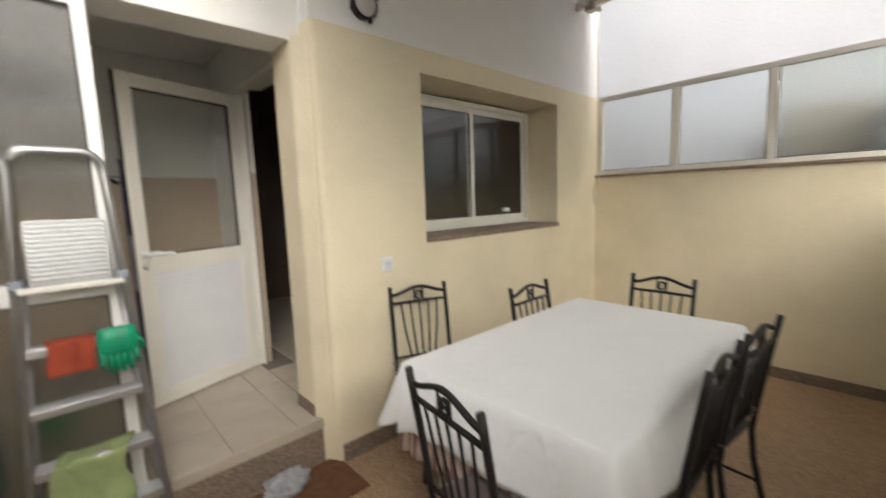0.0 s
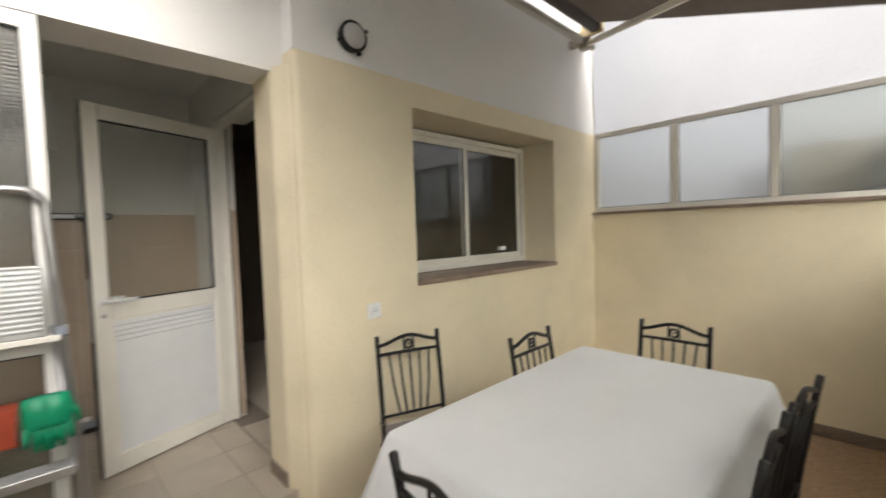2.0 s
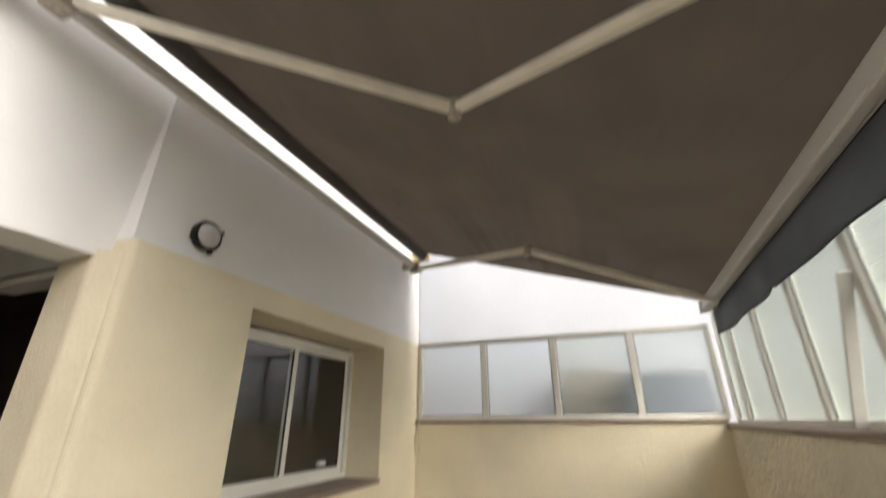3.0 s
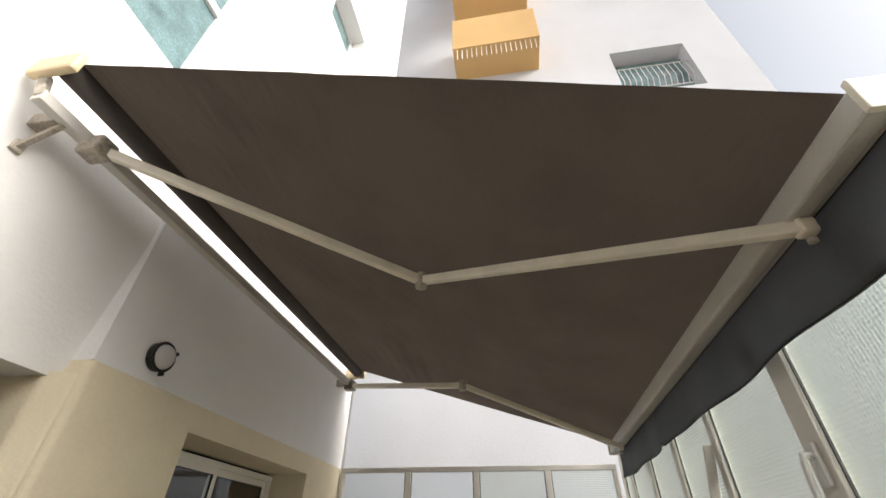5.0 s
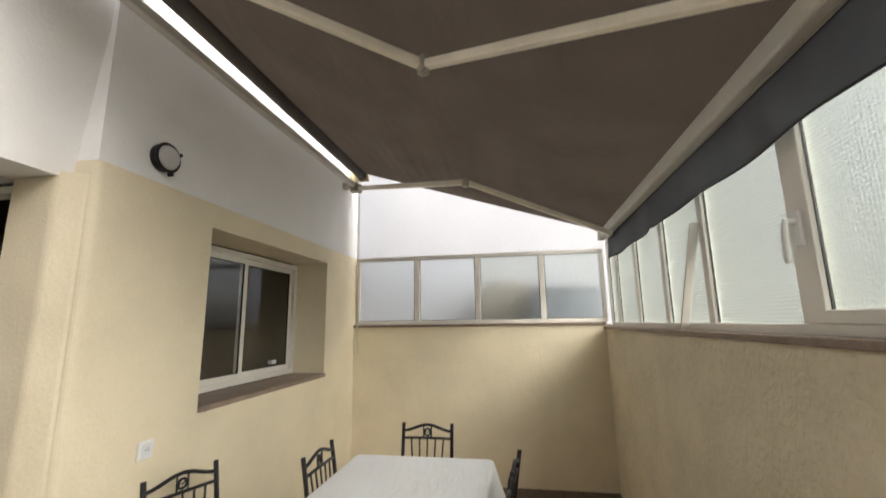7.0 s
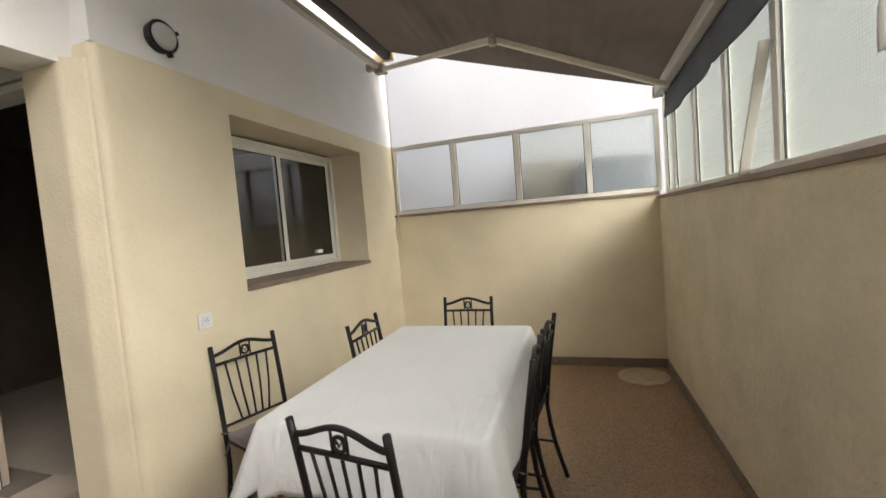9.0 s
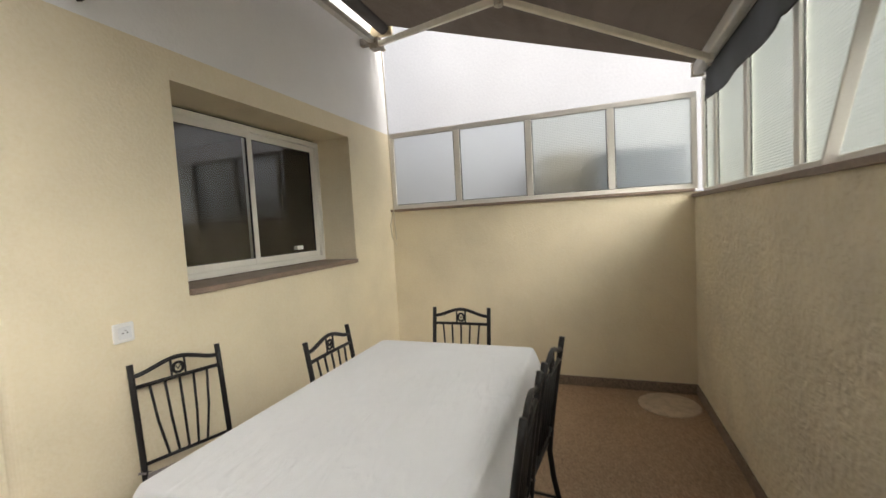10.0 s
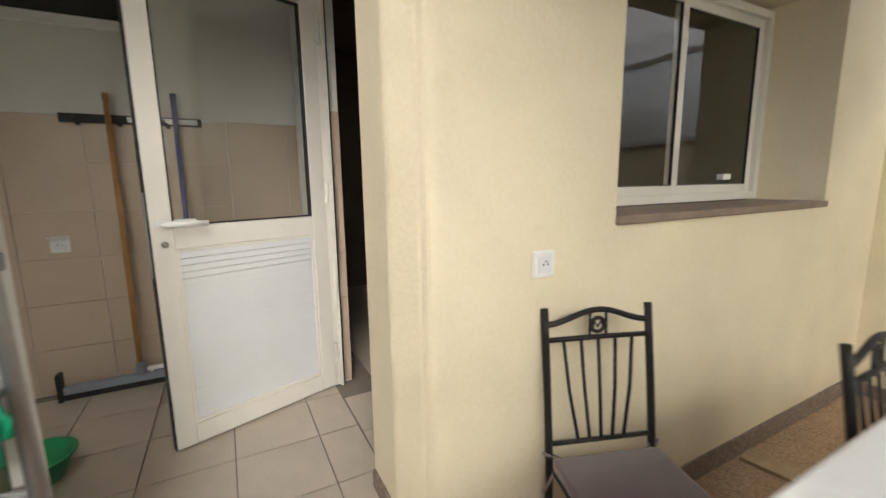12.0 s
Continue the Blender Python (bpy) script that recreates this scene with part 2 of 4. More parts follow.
def add_tube(bm, pts, r, sides=10, r_end=None, flat=1.0):
    pts = [Vector(p) for p in pts]
    rings, up = [], Vector((0, 0, 1))
    for i, p in enumerate(pts):
        d = (pts[min(i + 1, len(pts) - 1)] - pts[max(i - 1, 0)]).normalized()
        ref = up if abs(d.dot(up)) < 0.95 else Vector((0, 1, 0))
        a = d.cross(ref).normalized()
        b = a.cross(d).normalized()
        rr = r if r_end is None else r + (r_end - r) * i / (len(pts) - 1)
        rings.append([bm.verts.new(p + a * rr * math.cos(k * 2 * math.pi / sides) + b * rr * flat * math.sin(k * 2 * math.pi / sides)) for k in range(sides)])
    for q0, q1 in zip(rings, rings[1:]):
        for k in range(sides):
            bm.faces.new((q0[k], q0[(k + 1) % sides], q1[(k + 1) % sides], q1[k]))
    bm.faces.new(list(reversed(rings[0])))
    bm.faces.new(rings[-1])
    return bm


def tube(pts, r, sides=10, r_end=None, flat=1.0):
    return add_tube(bmesh.new(), pts, r, sides, r_end, flat)


def beam(p, q, w, h, bevel=0.003):
    """A bar of w by h from p to q."""
    p, q = Vector(p), Vector(q)
    turn = (q - p).to_track_quat("Y", "Z").to_matrix().to_4x4()
    return box(-w / 2, 0, -h / 2, w / 2, (q - p).length, h / 2, bevel, Matrix.Translation(p) @ turn)


def lathe(profile, sides=32):
    bm = bmesh.new()
    rings = [[bm.verts.new((r * math.cos(2 * math.pi * k / sides), r * math.sin(2 * math.pi * k / sides), z)) for k in range(sides)] for r, z in profile]
    for q0, q1 in zip(rings, rings[1:]):
        for k in range(sides):
            bm.faces.new((q0[k], q0[(k + 1) % sides], q1[(k + 1) % sides], q1[k]))
    bm.faces.new(list(reversed(rings[0])))
    bm.faces.new(rings[-1])
    return bm


def ring_tube(c, r, t, axis="y", sides=28):
    pts = []
    bm = bmesh.new()
    for k in range(sides):
        a = 2 * math.pi * k / sides
        row = []
        for j in range(8):
            b = 2 * math.pi * j / 8
            rr = r + t * math.cos(b)
            u, v, w = rr * math.cos(a), rr * math.sin(a), t * math.sin(b)
            row.append(bm.verts.new(Vector(c) + (Vector((u, w, v)) if axis == "y" else Vector((w, u, v)) if axis == "x" else Vector((u, v, w)))))
        pts.append(row)
    for k in range(sides):
        for j in range(8):
            bm.faces.new((pts[k][j], pts[k][(j + 1) % 8], pts[(k + 1) % sides][(j + 1) % 8], pts[(k + 1) % sides][j]))
    bmesh.ops.recalc_face_normals(bm, faces=bm.faces)
    return bm


def sheet(fn, nu, nv, thick=0.003):
    """A cloth: fn(u, v) gives a place for u, v in 0..1."""
    bm = bmesh.new()
    g = [[bm.verts.new(fn(i / nu, j / nv)) for j in range(nv + 1)] for i in range(nu + 1)]
    for i in range(nu):
        for j in range(nv):
            bm.faces.new((g[i][j], g[i + 1][j], g[i + 1][j + 1], g[i][j + 1]))
    bmesh.ops.solidify(bm, geom=list(bm.faces), thickness=thick)
    return bm


def structure(name, bm, material, label="", smooth=False):
    return tagged(part(name, bm, material, None, label, smooth), kind="structure")


def wall_xz(bm, y0, y1, x0, x1, z0, z1, holes):
    """A wall along x between y0 and y1 with openings (x0, x1, z0, z1), in blocks butted end to end."""
    xs = sorted({x0, x1, *(v for h in holes for v in h[:2] if x0 < v < x1)})
    for a, b in zip(xs, xs[1:]):
        z = z0
        for h in sorted((h for h in holes if h[0] < (a + b) / 2 < h[1]), key=lambda h: h[2]):
            if h[2] > z:
                add_box(bm, a, y0, z, b, y1, min(h[2], z1))
            z = max(z, h[3])
        if z < z1:
            add_box(bm, a, y0, z, b, y1, z1)
    bmesh.ops.remove_doubles(bm, verts=bm.verts, dist=0.0005)
    return bm


# ---- the setting ----
HY = 2.31          # house wall, courtyard face
FX = 4.18          # far wall
RY = -0.34         # garden wall
LX = -0.51         # end wall
STEP = 0.26        # utility room floor
COL = 2.40         # where cream paint gives way to white
BEAM = 2.315
BACK = 0.125       # how far the doorway front stands behind the house wall

structure("ground", box(-60, -60, -0.30, 60, 60, -0.12), GROUND, "bare cement ground around the buildings")
structure("floor", box(LX - 0.2, RY - 0.2, -0.12, FX + 0.15, 2.42, 0), TERRAZZO, "brown terrazzo courtyard floor with fine chips")

# House wall: cream band below, white above, with the window's recess.
WX0, WX1, WZ0, WZ1 = 1.93, 3.48, 1.20, 2.255
bm = wall_xz(bmesh.new(), HY, HY + 0.36, 1.215, FX + 0.15, 0, COL, [(WX0, WX1, WZ0, WZ1)])
edges = [e for e in bm.edges if all(abs(v.co.x - 1.215) < 1e-4 and abs(v.co.y - HY) < 1e-4 for v in e.verts)]
bmesh.ops.bevel(bm, geom=edges, offset=0.035, segments=5, affect="EDGES", profile=0.5)
structure("wall_house", bm, CREAM, "cream painted plaster house wall with a deep window recess")
def prism(outline, z0, z1):
    bm = bmesh.new()
    rings = [[bm.verts.new((x, y, z)) for x, y in outline] for z in (z0, z1)]
    n = len(outline)
    for k in range(n):
        bm.faces.new((rings[0][k], rings[0][(k + 1) % n], rings[1][(k + 1) % n], rings[1][k]))
    bm.faces.new(rings[0])
    bm.faces.new(rings[1])
    bmesh.ops.recalc_face_normals(bm, faces=bm.faces)
    return bm


PIER = [(1.158, HY + 0.355), (1.158, HY + 0.145), (1.160, HY + 0.133), (1.164, HY + 0.122), (1.206, HY + 0.044), (1.2145, HY + 0.034), (1.2145, HY + 0.355)]
structure("wall_pier", prism(PIER, 0, BEAM + 0.02), CREAM, "splayed cream plaster reveal beside the doorway")
UPPER_HOLES = [(-0.25, 0.95, 4.05, 5.5), (1.85, 2.75, 7.1, 8.1), (2.3, 3.2, 9.9, 11.2)]
bm = wall_xz(bmesh.new(), HY, HY + 0.36, 1.215, FX + 0.04, COL + 0.0, 14, UPPER_HOLES[1:])
structure("wall_house_upper", bm, WHITE, "white painted upper house wall")
bm = wall_xz(bmesh.new(), HY + 0.03, HY + 0.36, LX - 0.2, 1.215, 3.05, 14, [(-0.25, 0.95, 4.05, 5.5)])
lower = add_box(bmesh.new(), LX - 0.2, HY + 0.03, BEAM, 1.215, HY + 0.36, 3.05)
for v in lower.verts:
    if v.co.z < 2.5 and v.co.y < HY + 0.1:
        v.co.y = HY + BACK
structure("wall_lintel", lower, WHITE, "white painted lintel over the doorway, leaning outwards to the top")
structure("wall_beam", bm, WHITE, "white painted wall above the doorway")

structure("wall_far", box(FX, RY - 0.2, 0, FX + 0.15, HY, 1.63), CREAM, "cream painted plaster wall at the far end")
structure("wall_garden", box(LX - 0.2, RY - 0.2, 0, FX, RY, 1.585), CREAM_ROUGH, "coarse cream roughcast garden wall")
structure("wall_end", box(LX - 0.2, RY, 0, LX, HY + 0.05, 2.33), CREAM_ROUGH, "coarse cream roughcast end wall")
structure("wall_end_return", box(LX - 0.2, HY + 0.05, 0, LX, HY + 0.36, BEAM), CREAM, "cream plaster return beside the screen")
structure("wall_end_upper", box(LX - 0.2, RY - 0.2, 2.33, LX, HY + 0.05, 3.0), WHITE, "white painted upper end wall")
structure("coping_far", box(FX - 0.02, RY, 1.63, FX + 0.17, HY, 1.655, 0.004), SILL, "brown stone coping")
structure("coping_garden", box(LX, RY - 0.22, 1.585, FX, RY + 0.022, 1.613, 0.004), SILL, "brown stone coping")
for nm, b in (("baseboard_house", (1.245, HY - 0.012, 0, FX, HY, 0.105)), ("baseboard_far", (FX - 0.012, RY, 0, FX, HY - 0.012, 0.085)),
              ("baseboard_garden", (LX, RY, 0, FX - 0.012, RY + 0.012, 0.085)), ("baseboard_end", (LX, RY + 0.012, 0, LX + 0.012, HY + 0.05, 0.10))):
    structure(nm, box(*b, 0.003), SKIRT, "brown terrazzo skirting")

# Utility room behind the doorway, and the dim kitchen beside it.
VY = 4.15
structure("floor_utility", box(LX, 2.42, 0, 1.42, VY, STEP - 0.008), GROUT, "raised utility room floor slab")
structure("step_nosing", box(LX, 2.398, STEP - 0.06, 1.215, 2.41, STEP - 0.001, 0.003), FLOOR_TILE, "beige tile edge of the step")
structure("baseboard_pier", box(1.146, HY + 0.135, STEP, 1.158, HY + 0.35, STEP + 0.07, 0.003), SKIRT, "brown tile skirting at the pier")
structure("step_riser", box(LX, 2.405, 0, 1.215, 2.42, STEP - 0.06), SKIRT, "terrazzo riser of the doorway step")
bm = wall_xz(bmesh.new(), VY, VY + 0.15, LX - 0.2, 1.20, 0, 2.75, [(-0.35, 0.42, 2.14, 2.52)])
structure("wall_utility_back", bm, WHITE_IN, "white painted back wall of the utility room")
structure("wall_utility_end", box(LX - 0.2, HY + 0.36, 0, LX, VY, 2.75), WHITE_IN, "white painted utility room wall")
structure("ceiling_utility", box(LX - 0.2, HY + 0.36, 2.62, 1.42, VY, 2.75), WHITE_IN, "white utility room ceiling")
structure("wall_kitchen_1", box(1.20, 3.53, 0, 1.31, VY + 0.15, 2.62), WHITE_IN, "white painted wall beside the kitchen door")
structure("wall_kitchen_2", box(1.20, HY + 0.36, 2.32, 1.40, 3.53, 2.62), WHITE_IN, "white painted wall over the kitchen door")
structure("floor_kitchen", box(1.42, HY + 0.36, 0, 4.33, 5.6, STEP), FLOOR_TILE, "beige tiled kitchen floor")
# Ceiling and walls carry the kitchen's darkness in their colour.
structure("ceiling_kitchen", box(1.42, HY + 0.36, 2.62, 4.33, 5.6, 2.75), DARK, "kitchen ceiling, coloured dark for the unlit room")
structure("wall_kitchen_3", box(1.36, 5.6, 0, 4.33, 5.75, 2.75), DARK, "kitchen back wall, coloured dark for the unlit room")
structure("wall_kitchen_4", box(4.33, HY + 0.36, 0, 4.48, 5.75, 2.75), DARK, "kitchen side wall, coloured dark for the unlit room")
structure("wall_kitchen_5", box(1.21, VY + 0.15, 0, 1.36, 5.6, 2.75), DARK, "kitchen side wall, coloured dark for the unlit room")
structure("wall_kitchen_6", box(1.31, VY, 0, 1.36, VY + 0.15, 2.62), DARK, "kitchen wall end, coloured dark for the unlit room")


def framed(name, x0, x1, z0, z1, w, d, material, parent, m=None):
    bm = bmesh.new()
    for b in ((x0, z0, x0 + w, z1), (x1 - w, z0, x1, z1), (x0 + w, z0, x1 - w, z0 + w), (x0 + w, z1 - w, x1 - w, z1)):
        add_box(bm, b[0], 0, b[1], b[2], d, b[3], 0.003, m)
    return part(name, bm, material, parent)


def pane_ob(b, material, parent, m=None, name="pane", daylight=True):
    p = part(name, box(*b, 0, m), material, parent)
    p.visible_shadow = not daylight
    return p


def house_window():
    w = tagged(empty("window_1", pose(0, HY + 0.31, 0)), "two-pane sliding kitchen window in cream aluminium", "window", kind="structure")
    framed("window_frame", WX0, WX1, 1.235, 2.235, 0.04, 0.05, ALU, w)
    for x0, x1, dy in ((WX0 + 0.04, 2.74, 0.004), (2.69, WX1 - 0.04, 0.026)):
        s = framed("sash", x0, x1, 1.275, 2.195, 0.045, 0.02, ALU, w)
        s.location.y = dy
        pane_ob((x0 + 0.045, dy + 0.008, 1.32, x1 - 0.045, dy + 0.012, 2.15), CLEAR, w, daylight=False)
        g = framed("seal", x0 + 0.043, x1 - 0.043, 1.318, 2.152, 0.006, 0.018, RUBBER, w)
        g.location.y = dy + 0.001
    part("sticker", box(3.12, -0.004, 1.345, 3.19, 0.03, 1.375), SOCK, w)
    sill = part("window_sill", box(WX0 + 0.002, -0.33, 1.20, WX1 - 0.002, 0.0, 1.232, 0.006), SILL, w, "brown stone sill slab")
    return w


house_window()


def upper_window(x0, x1, z0, z1, y, rail):
    w = tagged(empty("window_upper", pose(0, y, 0)), "white-framed upstairs window with pale curtained glass", "window", kind="structure")
    framed("window_frame", x0, x1, z0, z1, 0.05, 0.06, ALU_W, w)
    part("rail", box(x0 + 0.05, -0.01, rail - 0.04, x1 - 0.05, 0.05, rail + 0.04, 0.004), ALU_W, w)
    part("pane", box(x0 + 0.05, 0.02, z0 + 0.05, x1 - 0.05, 0.03, z1 - 0.05), BLUEGLASS, w)


upper_window(-0.25, 0.95, 4.05, 5.5, HY + 0.12, 4.95)
upper_window(1.85, 2.75, 7.1, 8.1, HY + 0.2, 7.6)
upper_window(2.3, 3.2, 9.9, 11.2, HY + 0.2, 10.5)


def far_glazing():
    w = tagged(empty("window_far"), "glazed screen of four panes over the far wall", "glazed screen", kind="structure")
    x0, x1 = FX + 0.03, FX + 0.075
    ys = [RY - 0.03, 0.254, 0.93, 1.60, HY - 0.012]
    part("top_rail", box(x0, ys[0], 2.36, x1, ys[-1], 2.405, 0.003), ALU_G, w)
    part("bottom_rail", box(x0, ys[0], 1.655, x1, ys[-1], 1.695, 0.003), ALU, w)
    for i, y in enumerate(ys):
        h = 0.028 if 0 < i < 4 else 0.02
        y = y + (h if i == 0 else -h if i == 4 else 0)
        part("mullion", box(x0 - 0.004, y - h, 1.695, x1 + 0.004, y + h, 2.36, 0.003), ALU, w)
    for i in range(4):
        a, b = ys[i] + 0.03, ys[i + 1] - 0.03
        pane_ob((x0 + 0.018, a, 1.695, x0 + 0.023, b, 2.36), RIBBED_FAR if i < 2 else FROST, w)
        bm = bmesh.new()
        for yy in (a, b - 0.006):
            add_box(bm, x0 + 0.012, yy, 1.697, x0 + 0.017, yy + 0.006, 2.358)
        add_box(bm, x0 + 0.012, a + 0.006, 1.697, x0 + 0.017, b - 0.006, 1.702)
        part("seal", bm, RUBBER, w)
    return w


far_glazing()


def garden_glazing():
    w = tagged(empty("window_garden"), "tall patterned-glass screen along the garden wall", "glazed screen", kind="structure")
    y0, y1 = RY - 0.105, RY - 0.06
    xs = [LX + 0.03, 0.06, 0.67, 1.31, 2.02, 2.61, 3.22, 3.84, FX - 0.02]
    top = 2.46
    part("top_rail", box(LX, y0, top, FX, y1, top + 0.05, 0.003), ALU_G, w)
    part("bottom_rail", box(LX, y0, 1.613, FX, y1, 1.65, 0.003), ALU, w)
    for i, x in enumerate(xs):
        h = 0.03 if x not in (0.67, 1.31) else 0.055
        part("mullion", box(x - h, y0 - 0.004, 1.65, x + h, y1 + 0.004, top, 0.004), ALU, w)
    for i in range(len(xs) - 1):
        a, b = (xs[k] + d * (0.057 if xs[k] in (0.67, 1.31) else 0.032) for k, d in ((i, 1), (i + 1, -1)))
        pane_ob((a, y0 + 0.02, 1.65, b, y0 + 0.025, top), RIBBED, w)
        bm = bmesh.new()
        for xx in (a, b - 0.007):
            add_box(bm, xx, y0 + 0.027, 1.652, xx + 0.006, y1 - 0.010, top - 0.002)
        part("seal", bm, RUBBER, w)
    part("sash_rail", box(0.725, y0 + 0.01, 1.652, 1.255, y1 + 0.008, 1.692, 0.004), ALU, w)
    part("brace", beam((2.30, RY - 0.03, 1.615), (2.02, RY - 0.03, 2.15), 0.045, 0.012), ALU_G, w, "loose grey aluminium strip")
    for z in (2.20,):
        part("hinge", tube([(0.67, y1 + 0.018, z - 0.06), (0.67, y1 + 0.018, z + 0.06)], 0.017), ALU, w)
    plate = part("handle_plate", box(1.285, y1 + 0.004, 1.90, 1.325, y1 + 0.018, 2.02, 0.005), SOCK, w)
    part("handle", tube([(1.305, y1 + 0.015, 1.985), (1.305, y1 + 0.045, 1.985), (1.308, y1 + 0.05, 1.96), (1.32, y1 + 0.048, 1.87), (1.322, y1 + 0.042, 1.85)], 0.011), SOCK, plate, "white lever handle", True)
    return w


garden_glazing()


# Buildings round about.
def neighbour():
    X = 5.0
    b = tagged(empty("apartment_building", pose(X, 0, 0)), "tall white apartment building with ochre balconies", "building")
    bm = bmesh.new()
    holes = [(-3.7, -2.2, 9.05, 10.55), (-3.7, -2.2, 5.8, 7.2)]
    wall_xz(bm, 0, 0.4, -4.7, 3.4, -0.12, 17, holes)
    bmesh.ops.transform(bm, verts=bm.verts, matrix=Matrix(((0, 1, 0, 0), (1, 0, 0, 0), (0, 0, 1, 0), (0, 0, 0, 1))))
    bmesh.ops.recalc_face_normals(bm, faces=bm.faces)
    part("wall", bm, OUTER, b, "white rendered wall")
    part("block", box(0.4, -4.7, -0.12, 6, 3.4, 17), OUTER, b)
    for z0, z1 in ((8.95, 10.2), (11.4, 12.9), (13.0, 14.4)):
        part("balcony", box(-0.75, -0.68, z0 + 1.4, 0, 1.15, z1 + 1.4, 0.01), OCHRE, b, "ochre rendered balcony parapet")
    bm = bmesh.new()
    for k in range(19):
        y = -0.68 + k * 1.83 / 18
        add_tube(bm, [(-0.7, y, 10.0), (-0.7, y, 10.36)], 0.008, 6)
    part("railing", bm, ALU_G, b)
    for z0 in (9.05, 5.8):
        bm = bmesh.new()
        for k in range(13):
            y = -3.6 + k * 0.11
            add_tube(bm, [(0.1, y, z0 + 0.25), (0.02, y, z0 + 0.45), (0.08, y, z0 + 0.95)], 0.009, 6)
        for z in (0.08, 0.2, 0.95):
            add_tube(bm, [(0.08, -3.68, z0 + z), (0.08, -2.22, z0 + z)], 0.012, 6)
        part("grille", bm, ALU_G, b, "curved metal window grille")
        part("window", box(0.3, -3.7, z0, 0.33, -2.2, z0 + 1.4), BLUEGLASS, b)
    return b


neighbour()
tagged(part("low_wall", box(4.55, -0.35, -0.12, 4.75, 0.35, 2.06), GREY_BR, None), "grey tank behind the patterned glass", "tank")
tagged(part("yellow_wall", box(4.75, 0.36, -0.12, 4.9, 0.90, 2.12), WOODWALL, None), "beige wall piece behind the patterned glass", "wall")


def vent_pipe():
    p = tagged(empty("vent_pipe", pose(0.70, -0.86, -0.12)), "cream plastic vent pipe with a bent hood", "pipe")
    part("pipe", tube([(0, 0, 0), (0, 0, 3.05)], 0.035, 14), YELLOWED, p, "", True)
    part("hood", tube([(0, 0, 3.05), (0.0, -0.01, 3.13), (-0.02, -0.05, 3.19), (-0.04, -0.11, 3.20), (-0.05, -0.16, 3.16)], 0.052, 16), ARM, p, "", True)


vent_pipe()


def twigs():
    t = tagged(empty("dry_vine", pose(0.62, -0.80, -0.12)), "thin leafless vine stems behind the screen", "vine")
    rnd = random.Random(4)
    part("stem", tube([(0, 0, 0), (0.02, 0, 1.2), (-0.01, 0.01, 2.4), (0, 0, 2.95)], 0.008, 6), WOOD, t)
    for k in range(14):
        z, a = 2.55 + 0.035 * k, rnd.uniform(0, 6.28)
        pts = [(0, 0, z)]
        for q in range(4):
            x, y, zz = pts[-1]
            a += rnd.uniform(-1.1, 1.1)
            pts.append((x + 0.05 * math.cos(a), y + 0.05 * math.sin(a), zz + rnd.uniform(-0.03, 0.05)))
        part("shoot", tube(pts, 0.004, 5), WOOD, t)


twigs()


